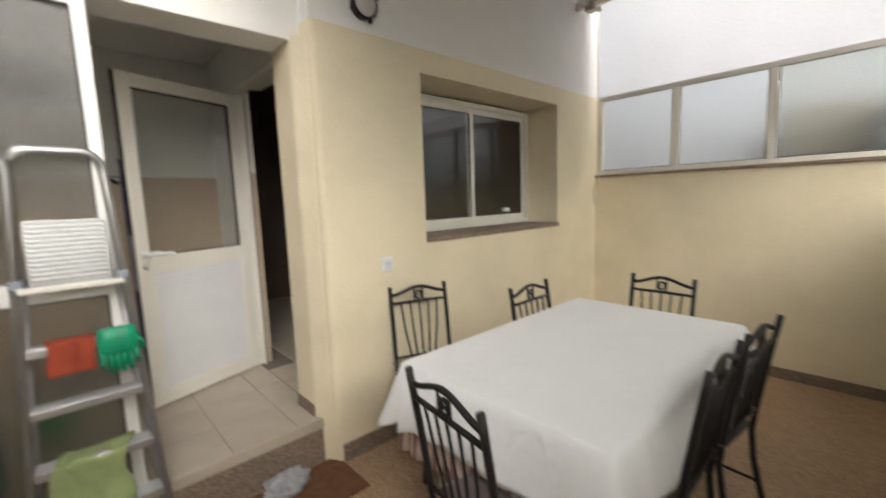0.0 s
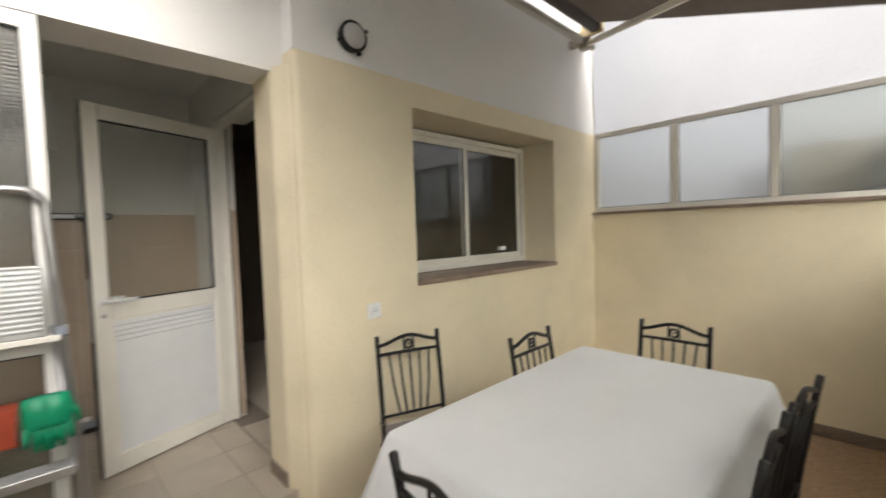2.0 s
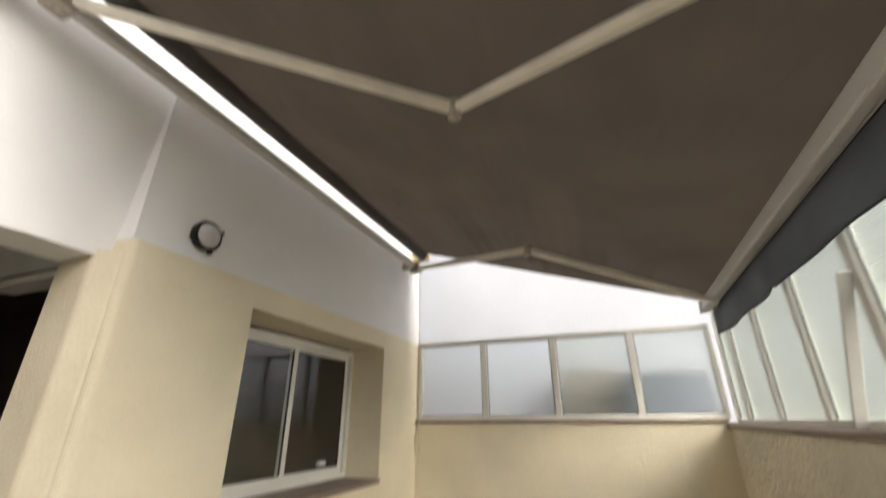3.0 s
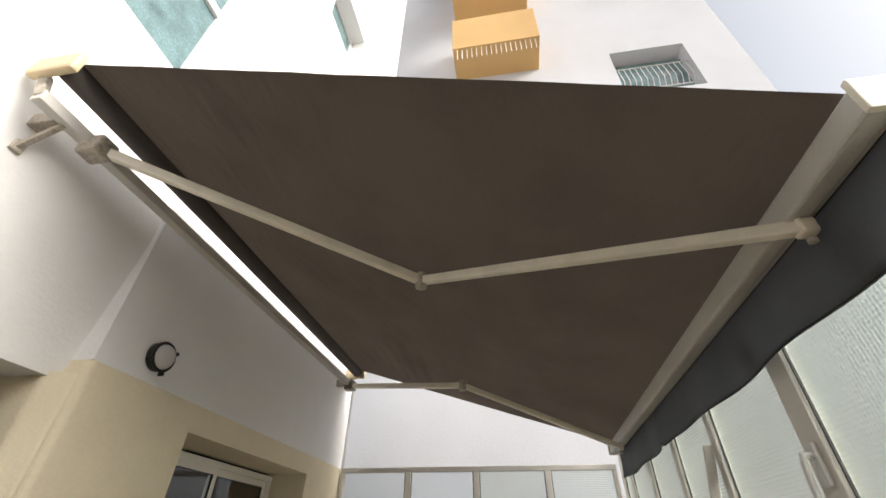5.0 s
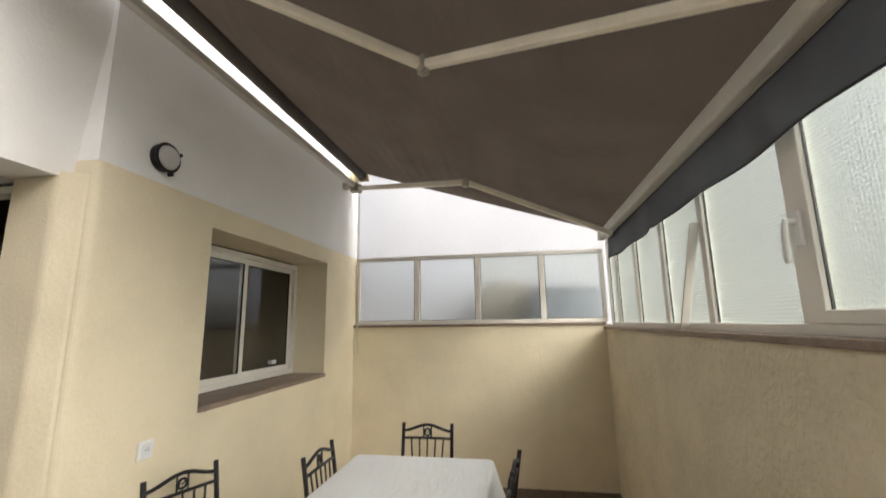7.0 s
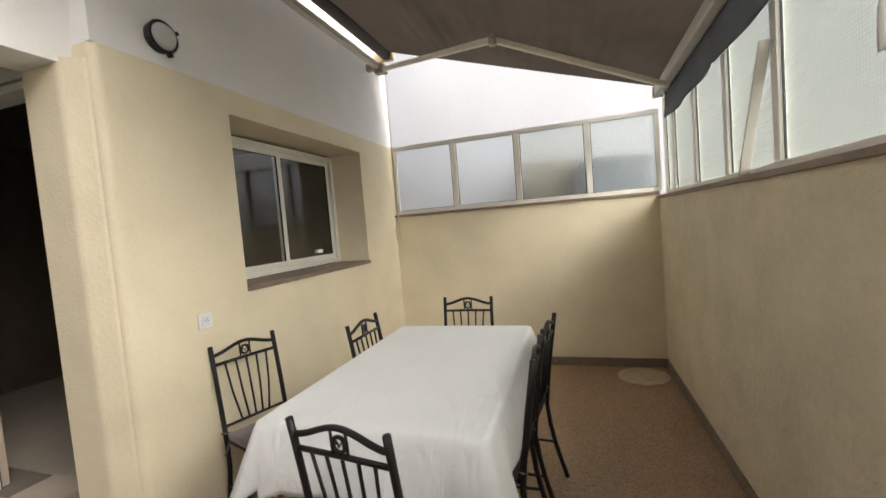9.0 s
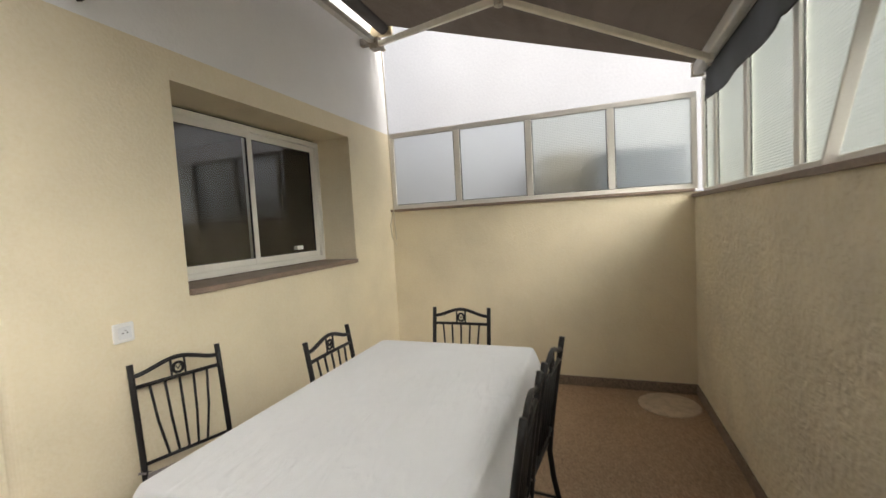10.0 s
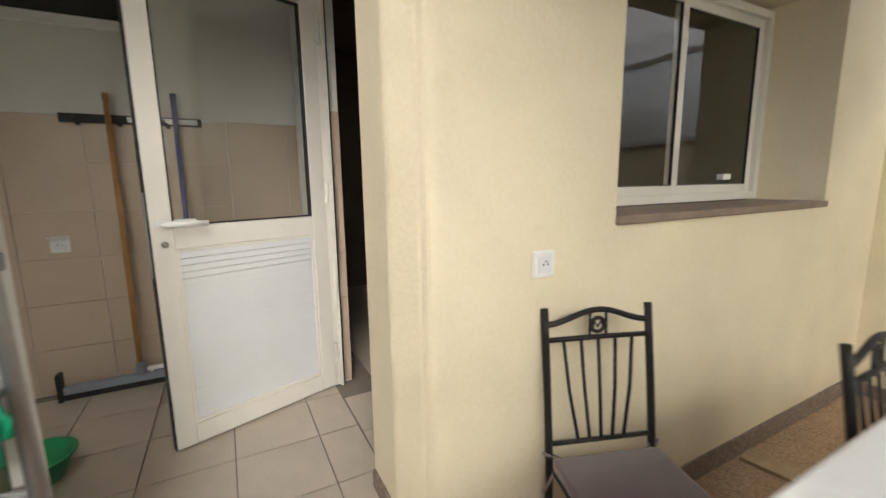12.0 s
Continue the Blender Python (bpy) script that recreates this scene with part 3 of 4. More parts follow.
# ---- awning ----
def awning():
    a = tagged(empty("awning"), "open grey-brown retractable awning on cream folding arms", "awning")
    y_r, z_r, y_f, z_f, xa, xb = 2.15, 3.30, -0.29, 2.50, 0.40, 3.97

    SKEW = 0.055

    def cloth(u, v):
        y = y_r + (y_f - 0.055 + SKEW * (1 - u) - y_r) * v
        sag = -0.04 * math.sin(math.pi * v) * math.sin(math.pi * u)
        rip = (0.016 * math.sin(9 * u + 5 * v * u) + 0.022 * math.sin(34 * v + 3 * u + 2.5 * noise.noise(Vector((u * 4, v * 3, 7)))) * max(0, u - 0.3) * 1.6 + 0.007 * math.sin(140 * v + 9 * u) * max(0, u - 0.5) * 2 + 0.030 * noise.noise(Vector((u * 3, v * 9, 2)))) * math.sin(math.pi * v) * min(1, (1 - u) * 7, 0.3 + u * 5)
        return Vector((xa + (xb - xa) * u - 0.03 * v * (0.5 - u) * 0, y, z_r + 0.03 + (z_f - z_r) * v + sag + rip))

    part("canopy", sheet(cloth, 48, 150, 0.002), AWNING, a, "grey-brown acrylic canopy", True)
    part("roller", tube([(xa - 0.01, y_r + 0.02, z_r + 0.005), (xb + 0.03, y_r + 0.02, z_r + 0.005)], 0.052, 20), AWNING_R, a, "canopy cloth wound on the roller, darkened for its shaded underside", True)
    part("torsion_bar", beam((0.40, 2.20, 3.13), (3.92, 2.20, 3.14), 0.05, 0.05), ALU_G, a, "grey square torsion bar")
    for x in (0.39, 4.0):
        part("end_cap", box(x - 0.03, y_r - 0.06, z_r - 0.06, x + 0.01, y_r + 0.16, z_r + 0.05, 0.015), YELLOWED, a, "yellowed plastic end cap")
        part("end_bracket", beam((x + 0.01, y_r + 0.10, z_r - 0.04), (x + 0.02, 2.20, 3.13), 0.03, 0.035), DIRTY, a)
    for x in (0.52, 3.80):
        part("wall_bracket", box(x - 0.028, 2.215, 3.10, x + 0.028, HY + 0.05 if x < 1 else HY, 3.165, 0.006), DIRTY, a, "weathered wall bracket")
    part("bracket_brace", beam((0.53, 2.20, 3.12), (0.525, HY + 0.035, 3.0), 0.022, 0.024), DIRTY, a)
    part("bracket_plate", box(0.503, HY + 0.025, 2.975, 0.547, HY + 0.055, 3.03, 0.004), DIRTY, a)
    y_b = y_f - 0.03
    part("front_bar", beam((0.37, y_b + SKEW, z_f - 0.015), (3.93, y_b, z_f - 0.015), 0.056, 0.08, 0.010), ALU_G, a, "grey front bar")
    part("front_lip", beam((0.375, y_b + SKEW - 0.034, z_f - 0.043), (3.925, y_b - 0.034, z_f - 0.043), 0.010, 0.016, 0.002), ALU_G, a)
    # Black strip stands in for the shade inside the bar's groove.
    part("front_groove", beam((0.38, y_b + SKEW - 0.043, z_f - 0.032), (3.92, y_b - 0.043, z_f - 0.032), 0.012, 0.024, 0.002), RUBBER, a)
    for x, y in ((0.362, y_b + SKEW), (3.932, y_b)):
        part("bar_cap", box(x - 0.008, y - 0.04, z_f - 0.065, x + 0.008, y + 0.04, z_f + 0.03, 0.003), ARM, a)

    def valance(u, v):
        wave = 0.010 * math.sin(31 * u + 2 * v) * v + 0.007 * math.sin(13 * u) * v
        drop = 0.222 + 0.005 * math.sin(11 * u) + 0.004 * math.sin(23 * u) - 0.016 * math.exp(-((u - 0.62) / 0.012) ** 2)
        return Vector((0.40 + 3.52 * u, y_b + SKEW * (1 - u) - 0.05 + wave, z_f - 0.03 - drop * v))

    skirt = part("valance", sheet(valance, 160, 8, 0.002), AWNING_V, a, "dark grey hanging valance", True)
    part("piping", tube([valance(k / 120, 1.0) for k in range(121)], 0.004, 6), RUBBER, skirt, "black piping along the hem", True)
    part("seam", tube([valance(k / 60, 0.06) + Vector((0, 0.003, 0)) for k in range(61)], 0.003, 6), RUBBER, skirt, "", True)
    for xs, xe, xf in ((0.66, 1.379, 0.72), (3.83, 2.93, 3.52)):
        s, e, f = Vector((xs, 2.17, 3.11)), Vector((xe, 0.89, 2.775)), Vector((xf, -0.30 + (0.02 if xf < 1 else 0), 2.425))
        part("shoulder", box(-0.045, -0.05, -0.045, 0.045, 0.06, 0.045, 0.012, Matrix.Translation(s)), DIRTY, a, "weathered cast shoulder joint")
        up = part("upper_arm", beam(s, e, 0.034, 0.046, 0.008), ARM, a)
        fo = part("forearm", beam(e, f, 0.036, 0.040, 0.007), ARM, a)
        part("elbow", lathe([(0.012, -0.04), (0.028, -0.038), (0.028, 0.034), (0.012, 0.038)], 18), DIRTY, a).location = e
        joint = part("bar_joint", box(-0.021, -0.022, -0.026, 0.021, 0.022, 0.022, 0.008, Matrix.Translation(f)), ARM, a)
        part("joint_bolt", lathe([(0.008, -0.05), (0.012, -0.048), (0.012, -0.036)], 12), DIRTY, joint).location = f
    part("cord", tube([(3.93, 2.18, 3.12), (3.99, 2.2, 2.6), (4.03, 2.21, 1.9), (4.06, 2.22, 1.5), (4.07, 2.215, 1.36)], 0.005, 6), ROPE, a, "thin hanging pull cord")
    part("cord_loop", tube([(4.06, 2.22, 1.66), (4.03, 2.25, 1.5), (4.05, 2.25, 1.38), (4.07, 2.22, 1.30)], 0.006, 6), ROPE, a)
    return a


awning()


# ---- table and chairs ----
TX0, TX1, TY0, TY1, TZ = 1.20, 2.66, 0.735, 1.645, 0.795


def table():
    t = tagged(empty("dining_table", pose((TX0 + TX1) / 2, (TY0 + TY1) / 2, 0)), "rectangular dining table with pale legs under a white cloth", "table")
    hx, hy = (TX1 - TX0) / 2 - 0.015, (TY1 - TY0) / 2 - 0.015
    part("tabletop", box(-hx, -hy, TZ - 0.035, hx, hy, TZ - 0.006, 0.006), WOOD, t)
    for sx in (-1, 1):
        for sy in (-1, 1):
            part("leg", lathe([(0.022, 0), (0.028, 0.01), (0.022, 0.05), (0.03, 0.4), (0.034, TZ - 0.036)], 16), SOCK, t, "", True).location = (sx * (hx - 0.10), sy * (hy - 0.10), 0)


def drape(name, material, z, off, drop, flare, ripple, freq, label, category, corner):
    """A cloth over the table: a flat top, a rounded edge and sides that hang in folds."""
    cx, cy = (TX0 + TX1) / 2, (TY0 + TY1) / 2
    hx, hy, rad = (TX1 - TX0) / 2 + off, (TY1 - TY0) / 2 + off, 0.035
    path = []
    for sx, sy, a0 in ((1, 1, 0), (-1, 1, 90), (-1, -1, 180), (1, -1, 270)):
        ex, ey = sx * (hx - rad), sy * (hy - rad)
        for k in range(7):
            a = radians(a0 + 15 * k)
            path.append((Vector((ex + rad * math.cos(a), ey + rad * math.sin(a), 0)), Vector((math.cos(a), math.sin(a), 0)), 1 - abs(k - 3) / 3))
        nx, ny, na = ((-1, 1, 90), (-1, -1, 180), (1, -1, 270), (1, 1, 360))[(0, 90, 180, 270).index(a0)]
        p0 = path[-1][0]
        a = radians(na)
        p1 = Vector((nx * (hx - rad) + rad * math.cos(a), ny * (hy - rad) + rad * math.sin(a), 0))
        n = 34 if abs(p1.x - p0.x) > abs(p1.y - p0.y) else 24
        for k in range(1, n):
            path.append((p0.lerp(p1, k / n), Vector((math.cos(a), math.sin(a), 0)), max(0, 0.6 - min(k, n - k) / n * 5)))
    bm = bmesh.new()
    levels = [(-0.012, 0.0)] + [(0.0, -0.006)] + [(None, v / 12) for v in range(1, 13)]
    rings, s = [], 0.0
    for inset, v in levels:
        row, run, prev = [], 0.0, path[-1][0]
        for p, nrm, c in path:
            run += (p - prev).length
            prev = p
            if inset is not None:
                row.append(bm.verts.new(Vector((cx, cy, z + v)) + p + nrm * inset))
            else:
                w = ripple * v * (math.sin(freq * run) + 0.6 * math.sin(freq * 2.3 * run + 1))
                d = drop * (1 + corner * c) * v
                o = flare * v + w + 0.12 * c * v * corner * 4
                row.append(bm.verts.new(Vector((cx, cy, z - 0.006 - d)) + p + nrm * (0.004 + o)))
        rings.append(row)
    m = len(path)
    for q0, q1 in zip(rings, rings[1:]):
        for k in range(m):
            bm.faces.new((q0[k], q1[k], q1[(k + 1) % m], q0[(k + 1) % m]))
    top = bm.faces.new(rings[0])
    bmesh.ops.recalc_face_normals(bm, faces=bm.faces)
    ob = part(name, bm, material, None, label, True)
    ob.data.polygons[len(ob.data.polygons) - 1].use_smooth = False
    sol = ob.modifiers.new("thickness", "SOLIDIFY")
    sol.thickness = 0.0015
    return tagged(ob, category=category)


table()
drape("striped_tablecloth", UNDER, TZ - 0.003, 0.0, 0.37, 0.015, 0.006, 60, "pink and brown striped cotton cloth under the white one", "tablecloth", 0.05)
drape("tablecloth", CLOTH, TZ + 0.003, 0.008, 0.235, 0.04, 0.007, 16, "white cotton tablecloth hanging over the dining table", "tablecloth", 0.18)


def chair():
    c = tagged(empty("dining_chair"), "black wrought-iron dining chair with a mauve-brown seat cushion", "chair", "chairs round the table")
    H, W = 0.955, 0.178

    def back_y(z):
        return -0.012 - 0.075 * max(0, (z - 0.42) / (H - 0.42)) ** 1.2 if z > 0.42 else -0.012 - 0.09 * ((0.42 - z) / 0.42) ** 1.5

    for s in (-1, 1):
        part("back_post", tube([(s * (W - 0.006 * (z < 0.4)), back_y(z), z) for z in (0, 0.1, 0.2, 0.3, 0.42, 0.52, 0.64, 0.76, 0.86, H)], 0.0125, 10), IRON, c, "", True)
        part("front_leg", tube([(s * (W - 0.01), 0.385, 0.45), (s * (W - 0.005), 0.395, 0.2), (s * W, 0.40, 0)], 0.0115, 10), IRON, c, "", True)
        part("side_stretcher", tube([(s * (W - 0.005), -0.04, 0.20), (s * (W - 0.005), 0.392, 0.20)], 0.007, 8), IRON, c, "", True)
    arch = [(x, back_y(0.9), 0.936 + 0.021 * math.cos(math.pi * x / W)) for x in [W * (k / 10 - 1) for k in range(21)]]
    part("top_rail", tube([(x, y, z - 0.012) for x, y, z in arch], 0.010, 8), IRON, c, "", True)
    part("mid_rail", tube([(-W, back_y(0.855), 0.855), (0, back_y(0.855), 0.857), (W, back_y(0.855), 0.855)], 0.009, 8), IRON, c, "", True)
    part("lower_rail", tube([(-W, back_y(0.53), 0.53), (W, back_y(0.53), 0.53)], 0.008, 8), IRON, c, "", True)
    for k in range(5):
        u = (k - 2) / 2
        part("slat", tube([(u * 0.118, back_y(0.855), 0.855), (u * 0.104, back_y(0.69), 0.69), (u * 0.078, back_y(0.53), 0.53)], 0.0058, 8), IRON, c, "", True)
    for s in (-1, 1):
        part("emblem_bar", tube([(s * 0.028, back_y(0.87), 0.855), (s * 0.028, back_y(0.9), 0.936)], 0.005, 6), IRON, c, "", True)
    ey = back_y(0.89)
    part("emblem_ring", ring_tube((0, ey, 0.895), 0.023, 0.0065, "y", 20), IRON, c, "small cast ring emblem", True)
    part("emblem_zigzag", tube([(-0.018, ey, 0.880), (-0.012, ey, 0.908), (0, ey, 0.888), (0.012, ey, 0.908), (0.018, ey, 0.880)], 0.0045, 6), IRON, c)
    part("seat_frame", box(-W, -0.01, 0.445, W, 0.40, 0.462, 0.006), IRON, c)
    bm = box(-W - 0.005, 0.005, 0.462, W + 0.005, 0.41, 0.507, 0.018)
    cushion = part("cushion", bm, CUSHION, c, "mauve-brown padded seat cushion", True)
    for s in (-1, 1):
        part("tie", tube([(s * W, back_y(0.47) + 0.014, 0.50), (s * (W + 0.02), back_y(0.47), 0.505), (s * W, back_y(0.47) - 0.016, 0.495), (s * (W - 0.03), 0.01, 0.50), (s * (W + 0.03), 0.02, 0.40)], 0.005, 6), TIE, cushion, "", True)
    part("front_stretcher", tube([(-W, 0.395, 0.25), (W, 0.395, 0.25)], 0.007, 8), IRON, c, "", True)
    return c


first_chair = chair()


def seat_at(x, y, rz, first=False):
    """A chair whose back's top middle is at x, y."""
    a = radians(rz)
    m = pose(x - math.sin(a) * 0.087, y + math.cos(a) * 0.087, 0, 0, 0, rz)
    if first:
        first_chair.matrix_basis = m
        return first_chair
    return copy_thing(first_chair, m)


seat_at(1.785, 2.245, 161, True)
seat_at(2.222, 1.725, 180)
seat_at(2.90, 1.21, 90)
seat_at(0.93, 1.10, -98.6)
seat_at(2.15, 0.575, -6)
seat_at(1.705, 0.60, 0)


# ---- doorway: glazed screen and door ----
def screen():
    w = tagged(empty("window_screen", pose(0, 2.44, 0)), "white-framed patterned-glass screen beside the doorway", "glazed screen", kind="structure")
    x0, x1, z0, z1 = LX + 0.005, 0.36, STEP, BEAM
    for b in ((x0, x0 + 0.05), (x1 - 0.045, x1)):
        part("stile", box(b[0], 0, z0, b[1], 0.045, z1, 0.003), ALU_W, w)
    for a, b in ((z1 - 0.055, z1), (1.135, 1.215), (z0, z0 + 0.07)):
        part("rail", box(x0 + 0.05, 0, a, x1 - 0.045, 0.045, b, 0.003), ALU_W, w)
    for a, b in ((z0 + 0.07, 1.135), (1.215, z1 - 0.055)):
        pane_ob((x0 + 0.05, 0.02, a, x1 - 0.045, 0.025, b), RIBBED_IN, w, daylight=a > 1)
        bm = bmesh.new()
        for xx in (x0 + 0.05, x1 - 0.051):
            add_box(bm, xx, 0.01, a, xx + 0.006, 0.018, b)
        add_box(bm, x0 + 0.056, 0.01, b - 0.006, x1 - 0.051, 0.018, b)
        part("seal", bm, RUBBER, w)
    return w


screen()


def door():
    hinge, free = Vector((1.20, 3.495, 0)), Vector((0.495, 3.245, 0))
    ang = math.degrees(math.atan2(free.y - hinge.y, free.x - hinge.x))
    d = tagged(empty("door_1", pose(hinge.x, hinge.y, STEP, 0, 0, ang)), "half-open cream aluminium door, glazed above a white panel", "door", kind="structure")
    W, H, s = 0.75, 1.99, 0.075
    for a, b in ((0.0, s), (W - s, W)):
        part("stile", box(a, -0.022, 0.012, b, 0.022, H, 0.004), ALU, d)
    for a, b in ((0.012, 0.10), (0.845, 0.935), (H - 0.08, H)):
        part("rail", box(s, -0.022, a, W - s, 0.022, b, 0.004), ALU, d)
    pane_ob((s, -0.003, 0.935, W - s, 0.003, H - 0.08), CLEAR, d)
    for side in (0.006, -0.014):
        bm = bmesh.new()
        for xx in (s, W - s - 0.006):
            add_box(bm, xx, side, 0.937, xx + 0.006, side + 0.008, H - 0.082)
        for zz in (0.936, H - 0.087):
            add_box(bm, s + 0.006, side, zz, W - s - 0.006, side + 0.008, zz + 0.006)
        part("seal", bm, RUBBER, d)
    bm = bmesh.new()
    n = 26
    for k in range(n):
        z = 0.112 + (0.833 - 0.112) * k / n
        gap = 0.0028 if k > n - 6 else 0.0003
        add_box(bm, s + 0.012, -0.012, z, W - s - 0.012, 0.012, z + (0.833 - 0.112) / n - gap, 0.0003)
    part("panel", bm, PANEL, d, "white ribbed infill panel")
    framed("panel_bead", s, W - s, 0.10, 0.845, 0.014, 0.034, ALU, d).location.y = -0.017
    part("edge_gasket", box(W, -0.015, 0.012, W + 0.006, 0.015, H, 0.001), RUBBER, d)
    part("lock_plate", box(W + 0.006, -0.012, 0.74, W + 0.008, 0.012, 1.07), BARE, d)
    for sd in (1, -1):
        y = 0.022 * sd
        part("handle", tube([(W - 0.04, y, 0.95), (W - 0.04, y + 0.05 * sd, 0.95), (W - 0.06, y + 0.055 * sd, 0.95), (W - 0.185, y + 0.05 * sd, 0.945)], 0.011, 10), SOCK, d, "white lever handle", True)
        r = part("rose", lathe([(0.024, 0), (0.024, 0.006), (0.018, 0.009)], 20), SOCK, d)
        r.matrix_basis = pose(W - 0.04, y, 0.95, -90 * sd)
        k = part("lock_cylinder", lathe([(0.011, 0), (0.011, 0.012), (0.008, 0.014)], 14), BARE, d)
        k.matrix_basis = pose(W - 0.04, y, 0.87, -90 * sd)
    for z in (0.2, 1.05, 1.8):
        part("hinge", tube([(-0.008, 0.026, z - 0.05), (-0.008, 0.026, z + 0.05)], 0.010, 10), ALU, d)
    return d


door()


def door_frame():
    f = tagged(empty("door_frame"), "cream aluminium door frame of the kitchen doorway", "door frame", kind="structure")
    part("jamb", box(1.19, 3.49, STEP, 1.255, 3.53, 2.30, 0.004), ALU, f)
    part("jamb", box(1.19, HY + 0.365, STEP, 1.255, HY + 0.40, 2.30, 0.004), ALU, f)
    part("head", box(1.19, HY + 0.40, 2.265, 1.255, 3.49, 2.30, 0.004), ALU, f)
    part("seal", box(1.2555, 3.484, STEP, 1.2605, 3.492, 2.265), RUBBER, f, "black rubber seal")
    part("stop", box(1.235, 3.475, STEP, 1.252, 3.49, 2.265, 0.002), ALU, f)


door_frame()

# ---- fittings ----
def bulkhead_lamp():
    l = tagged(empty("wall_lamp", pose(1.53, HY, 2.53)), "round black bulkhead lamp with opal glass on the wall", "lamp")
    l.scale = (0.85, 0.85, 0.85)
    m = pose(0, 0, 0, 90)
    base = part("base", lathe([(0.085, 0), (0.085, 0.03), (0.075, 0.04)], 32), IRON, l, "", True)
    base.matrix_basis = m
    g = part("glass", lathe([(0.076, 0.03), (0.074, 0.055), (0.06, 0.075), (0.035, 0.086), (0.006, 0.09)], 32), OPAL, l, "dull opal glass dome", True)
    g.matrix_basis = m
    part("rim", ring_tube((0, -0.045, 0), 0.083, 0.010), IRON, l, "", True)
    for a in (90 + 115, 290, 30):
        c, s = math.cos(radians(a)), math.sin(radians(a))
        part("lug", box(-0.011, -0.055, 0.088, 0.011, -0.025, 0.112, 0.004, Matrix.Rotation(radians(90 - a), 4, "Y")), IRON, l)


def socket(x, y, z, lid=False):
    s = tagged(empty("power_socket", pose(x, y, z)), "white surface power socket" + (" with its lid raised" if lid else " on the cream wall"), "socket")
    part("plate", box(-0.042, -0.014, -0.042, 0.042, 0, 0.042, 0.006), SOCK, s)
    # Insert is toned greyer than the plate to imitate a shaded recess.
    well = part("well", box(-0.026, -0.019, -0.026, 0.026, -0.014, 0.026, 0.003), PANEL, s, "socket insert, greyed for the shade in its recess")
    for dx in (-0.009, 0.009):
        h = part("hole", lathe([(0.003, 0), (0.003, 0.001)], 10), RUBBER, well)
        h.matrix_basis = pose(dx, -0.019, 0, 90)
    part("pin", box(-0.0025, -0.026, 0.008, 0.0025, -0.019, 0.013), BARE, well)
    if lid:
        part("lid", box(-0.04, -0.06, 0.04, 0.04, -0.014, 0.046, 0.003), SOCK, s)


bulkhead_lamp()
socket(1.607, HY, 1.10)
socket(-0.01, VY - 0.011, 1.06, True)
cover = tagged(part("manhole_cover", lathe([(0.215, 0.001), (0.215, 0.008), (0.205, 0.012), (0.2, 0.0115)], 48), MANHOLE), "round pale stone drain cover set in the floor", "drain cover")
cover.location = (3.92, -0.09, 0)


# ---- ladder and what hangs on it ----
LAD = pose(0.212, 2.288, 0, -4.2)


def ladder():
    l = tagged(empty("step_ladder", LAD), "folded bare-aluminium step ladder leaning by the screen", "ladder")
    n = 14
    hoop = [(-0.215, 0, 0.0), (-0.135, 0, 1.625)] + [(-0.075 + 0.06 * math.cos(radians(a)), 0, 1.645 + 0.065 * math.sin(radians(a))) for a in (160, 135, 110, 90)]
    hoop += [(-x, y, z) for x, y, z in reversed(hoop)]
    part("rail_hoop", tube(hoop, 0.0145, 12), BARE, l, "", True)
    for s in (-1, 1):
        part("rear_leg", tube([(s * 0.205, 0.075, 0.02), (s * 0.135, 0.05, 1.24)], 0.011, 10), BARE, l, "", True)
        part("foot", box(s * 0.215 - 0.02, -0.02, 0, s * 0.215 + 0.02, 0.02, 0.04, 0.006), RUBBER, l)
        part("bracket", box(s * 0.152 - 0.018, -0.03, 1.205, s * 0.152 + 0.018, 0.03, 1.24, 0.005), GREY_BR, l, "blue-grey plastic hinge bracket")
    for k in range(5):
        z = 0.10 + 0.222 * k
        w = 0.215 - 0.05 * z / 1.0 - 0.012
        bm = box(-w, -0.055, z - 0.014, w, 0.045, z + 0.004, 0.004)
        add_box(bm, -w, -0.058, z - 0.026, w, -0.05, z + 0.004, 0.002)
        tread = part("step", bm, BARE, l)
        for j in range(6):
            part("rib", box(-w + 0.004, -0.05 + j * 0.016, z + 0.004, w - 0.004, -0.044 + j * 0.016, z + 0.007), BARE, tread)
    bm = box(-0.118, -0.012, 1.212, 0.118, 0.0, 1.445, 0.003)
    plat = part("platform", bm, BARE, l, "ribbed aluminium platform folded upright")
    plat.location = (0.0, -0.03, 0)
    for j in range(13):
        part("rib", box(-0.108, -0.018, 1.232 + j * 0.0172, 0.108, -0.012, 1.242 + j * 0.0172, 0.002), BARE, plat)
    part("platform_edge", box(-0.15, -0.045, 1.19, 0.15, -0.005, 1.212, 0.004), ALU, l)


ladder()


